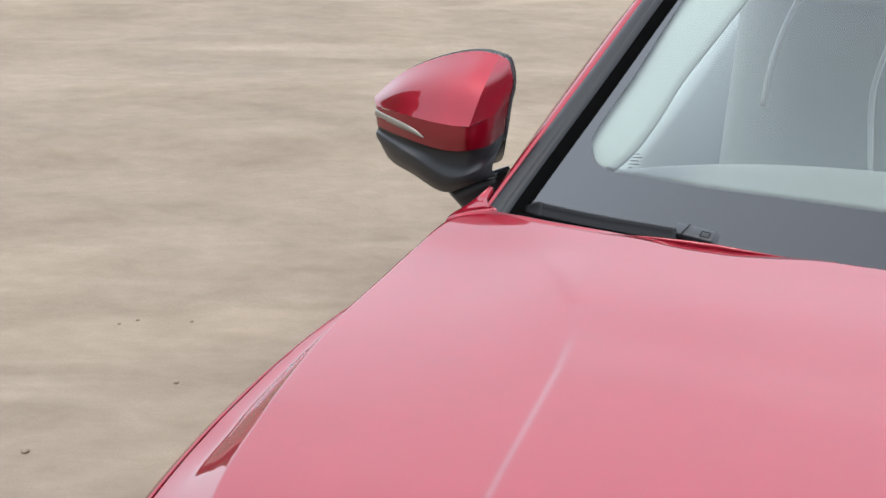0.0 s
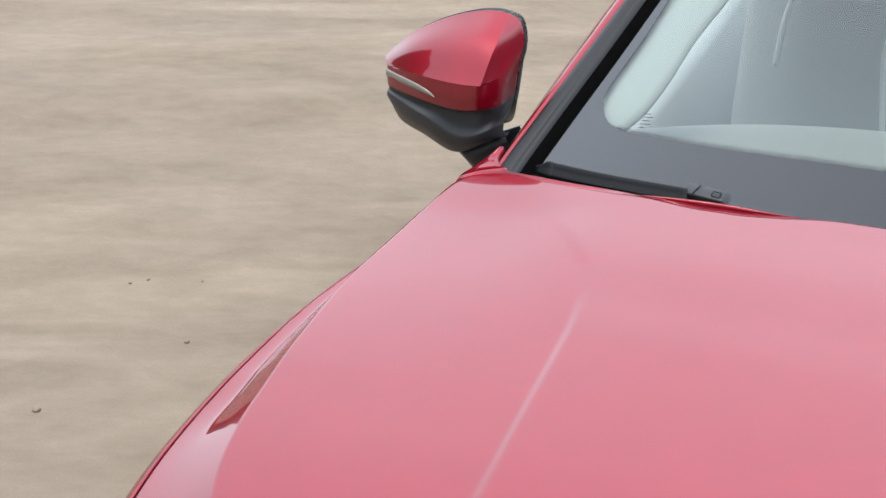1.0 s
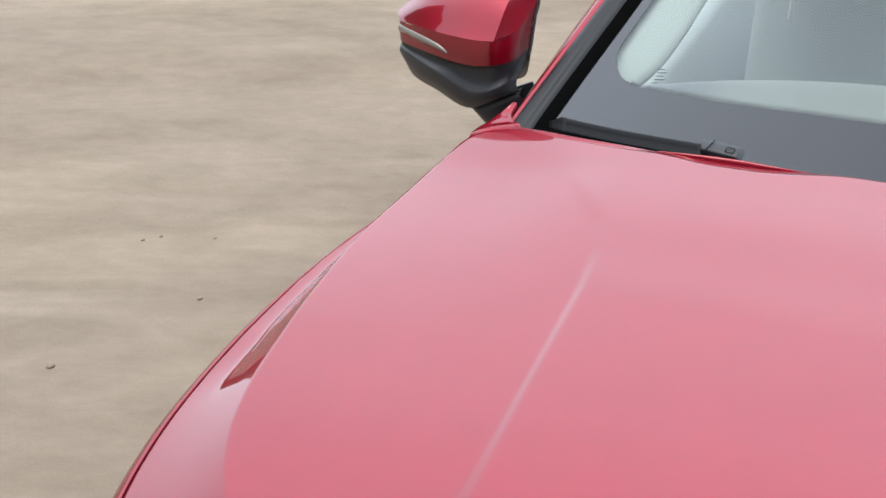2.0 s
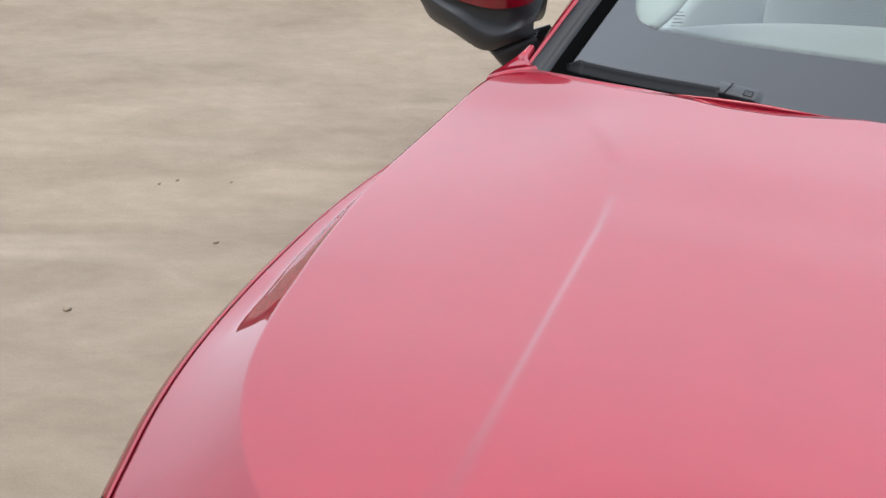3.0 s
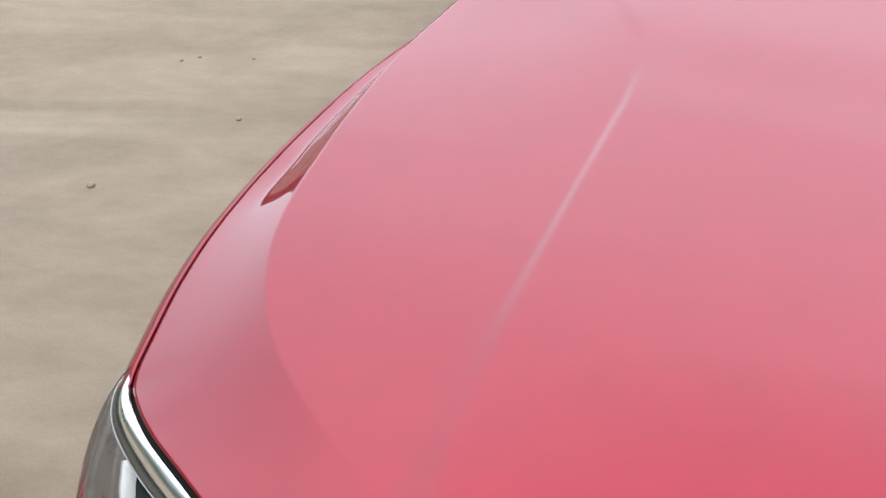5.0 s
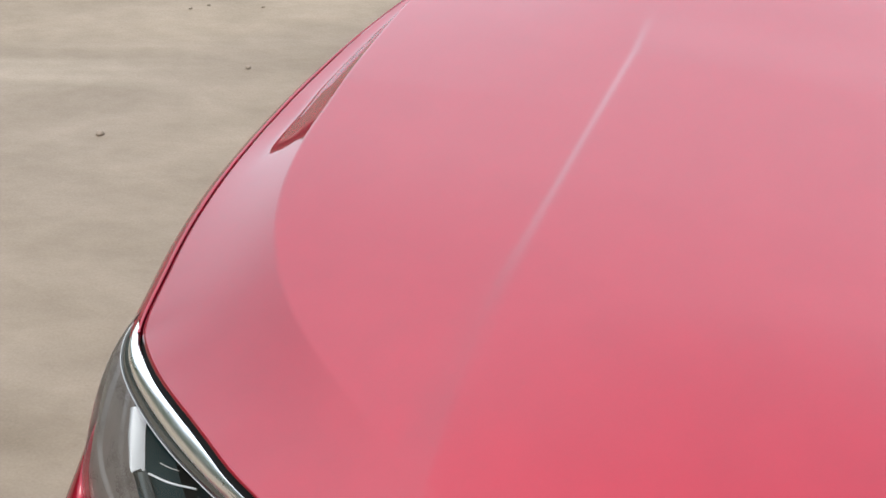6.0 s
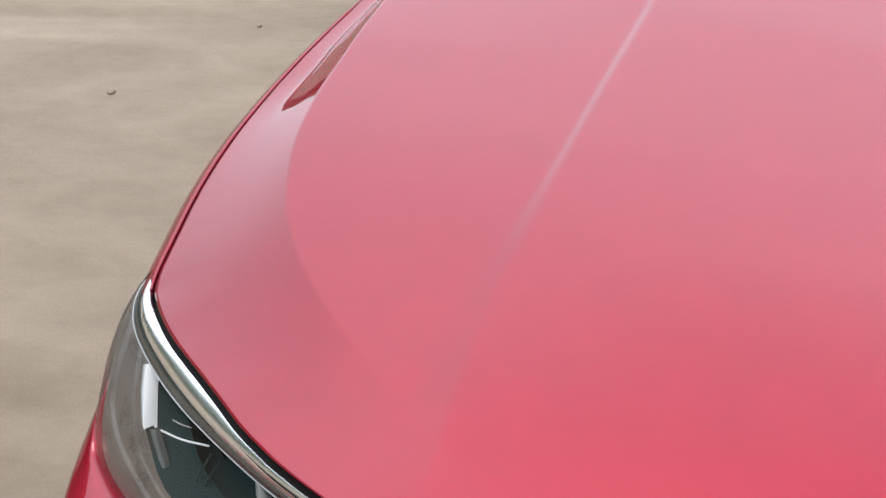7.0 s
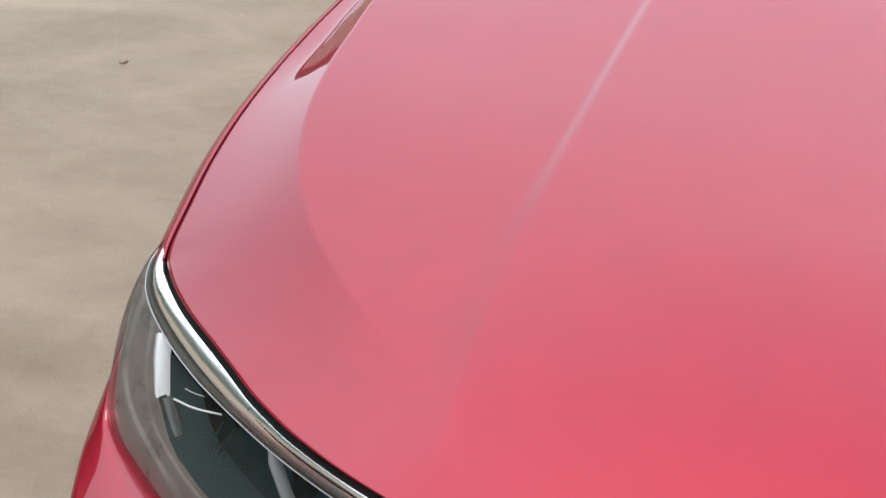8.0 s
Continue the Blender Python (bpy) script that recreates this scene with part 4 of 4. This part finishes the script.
def build_seat():
    lean = Matrix.Rotation(radians(-18), 4, "X")
    seat = part("front_seat", box((-0.38, 1.98, 0.52), (0.50, 0.52, 0.16), 0.05, 4), FABRIC, car, "grey cloth front seat with pale piping")
    part("backrest", box((-0.38, 2.28, 0.86), (0.46, 0.12, 0.62), 0.05, 4, lean), FABRIC, seat)
    part("headrest", box((-0.38, 2.40, 1.27), (0.26, 0.09, 0.16), 0.04, 4, lean), FABRIC, seat)
    for line in ([(-0.498, 2.15, 0.92), (-0.490, 2.18, 1.02), (-0.467, 2.24, 1.12), (-0.43, 2.28, 1.20)], [(-0.235, 2.10, 0.70), (-0.25, 2.13, 0.84), (-0.265, 2.18, 0.98), (-0.24, 2.24, 1.10)]):
        part("piping", tube(curve(line, 20), 0.007, 8), PIPING, seat)


build_seat()


def build_wheel(sx, y):
    def ring(profile, n=48):
        ph = np.linspace(0, 2 * np.pi, n, endpoint=False)
        return grid([np.stack([np.full(n, sx * xx), y + r * np.cos(ph), 0.325 + r * np.sin(ph)], 1) for xx, r in profile], close=True, flip=sx < 0)
    tyre = [(0.66, 0.23), (0.65, 0.30), (0.67, 0.322), (0.72, 0.3245), (0.80, 0.3245), (0.85, 0.322), (0.872, 0.30), (0.865, 0.235)]
    wheel = part("wheel", ring(tyre), TYRE, car, "alloy wheel with a black tyre")
    rim = part("rim", ring([(0.865, 0.236), (0.855, 0.225), (0.80, 0.215), (0.70, 0.21)]), ALLOY, wheel)
    for k in range(5):
        a = k * 2 * math.pi / 5 + 0.3
        line = [(sx * (0.835 + 0.012 * u), y + r * math.cos(a), 0.325 + r * math.sin(a)) for u, r in ((1, 0.02), (1.2, 0.10), (1, 0.22))]
        part("spoke", tube(line, [0.03, 0.024, 0.028], 8, flat=0.6, up=(1, 0, 0)), ALLOY, rim)
    part("brake_disc", ring([(0.74, 0.0005), (0.74, 0.15), (0.72, 0.15)]), ALLOY, wheel)


for wx in (-1, 1):
    for wy in (FRONT_AXLE, REAR_AXLE):
        build_wheel(wx, wy)


# ---- loose stones on the dirt ----
def build_pebble(x, y, r, seed):
    bm = bmesh.new()
    bmesh.ops.create_icosphere(bm, subdivisions=2, radius=r)
    rnd = random.Random(seed)
    off = Vector((rnd.random() * 9, rnd.random() * 9, rnd.random() * 9))
    for v in bm.verts:
        v.co *= 1 + 0.35 * noise.noise(v.co / r * 0.9 + off)
        v.co.z *= 0.6
    ob = tagged(part("pebble", bm, STONE), "small dark stone lying on pale dirt", "stone", group="stones on the dirt")
    ob.matrix_basis = pose(x, y, float(rise(np.array(x), np.array(y))) + r * 0.3)
    return ob


build_pebble(-2.125, 1.538, 0.011, 1)
for k, (px, py, pr) in enumerate([(-1.991, 2.018, 0.008), (-2.309, 2.321, 0.006), (-2.343, 2.279, 0.006), (-2.162, 2.376, 0.005)]):
    build_pebble(px, py, pr, k + 2)
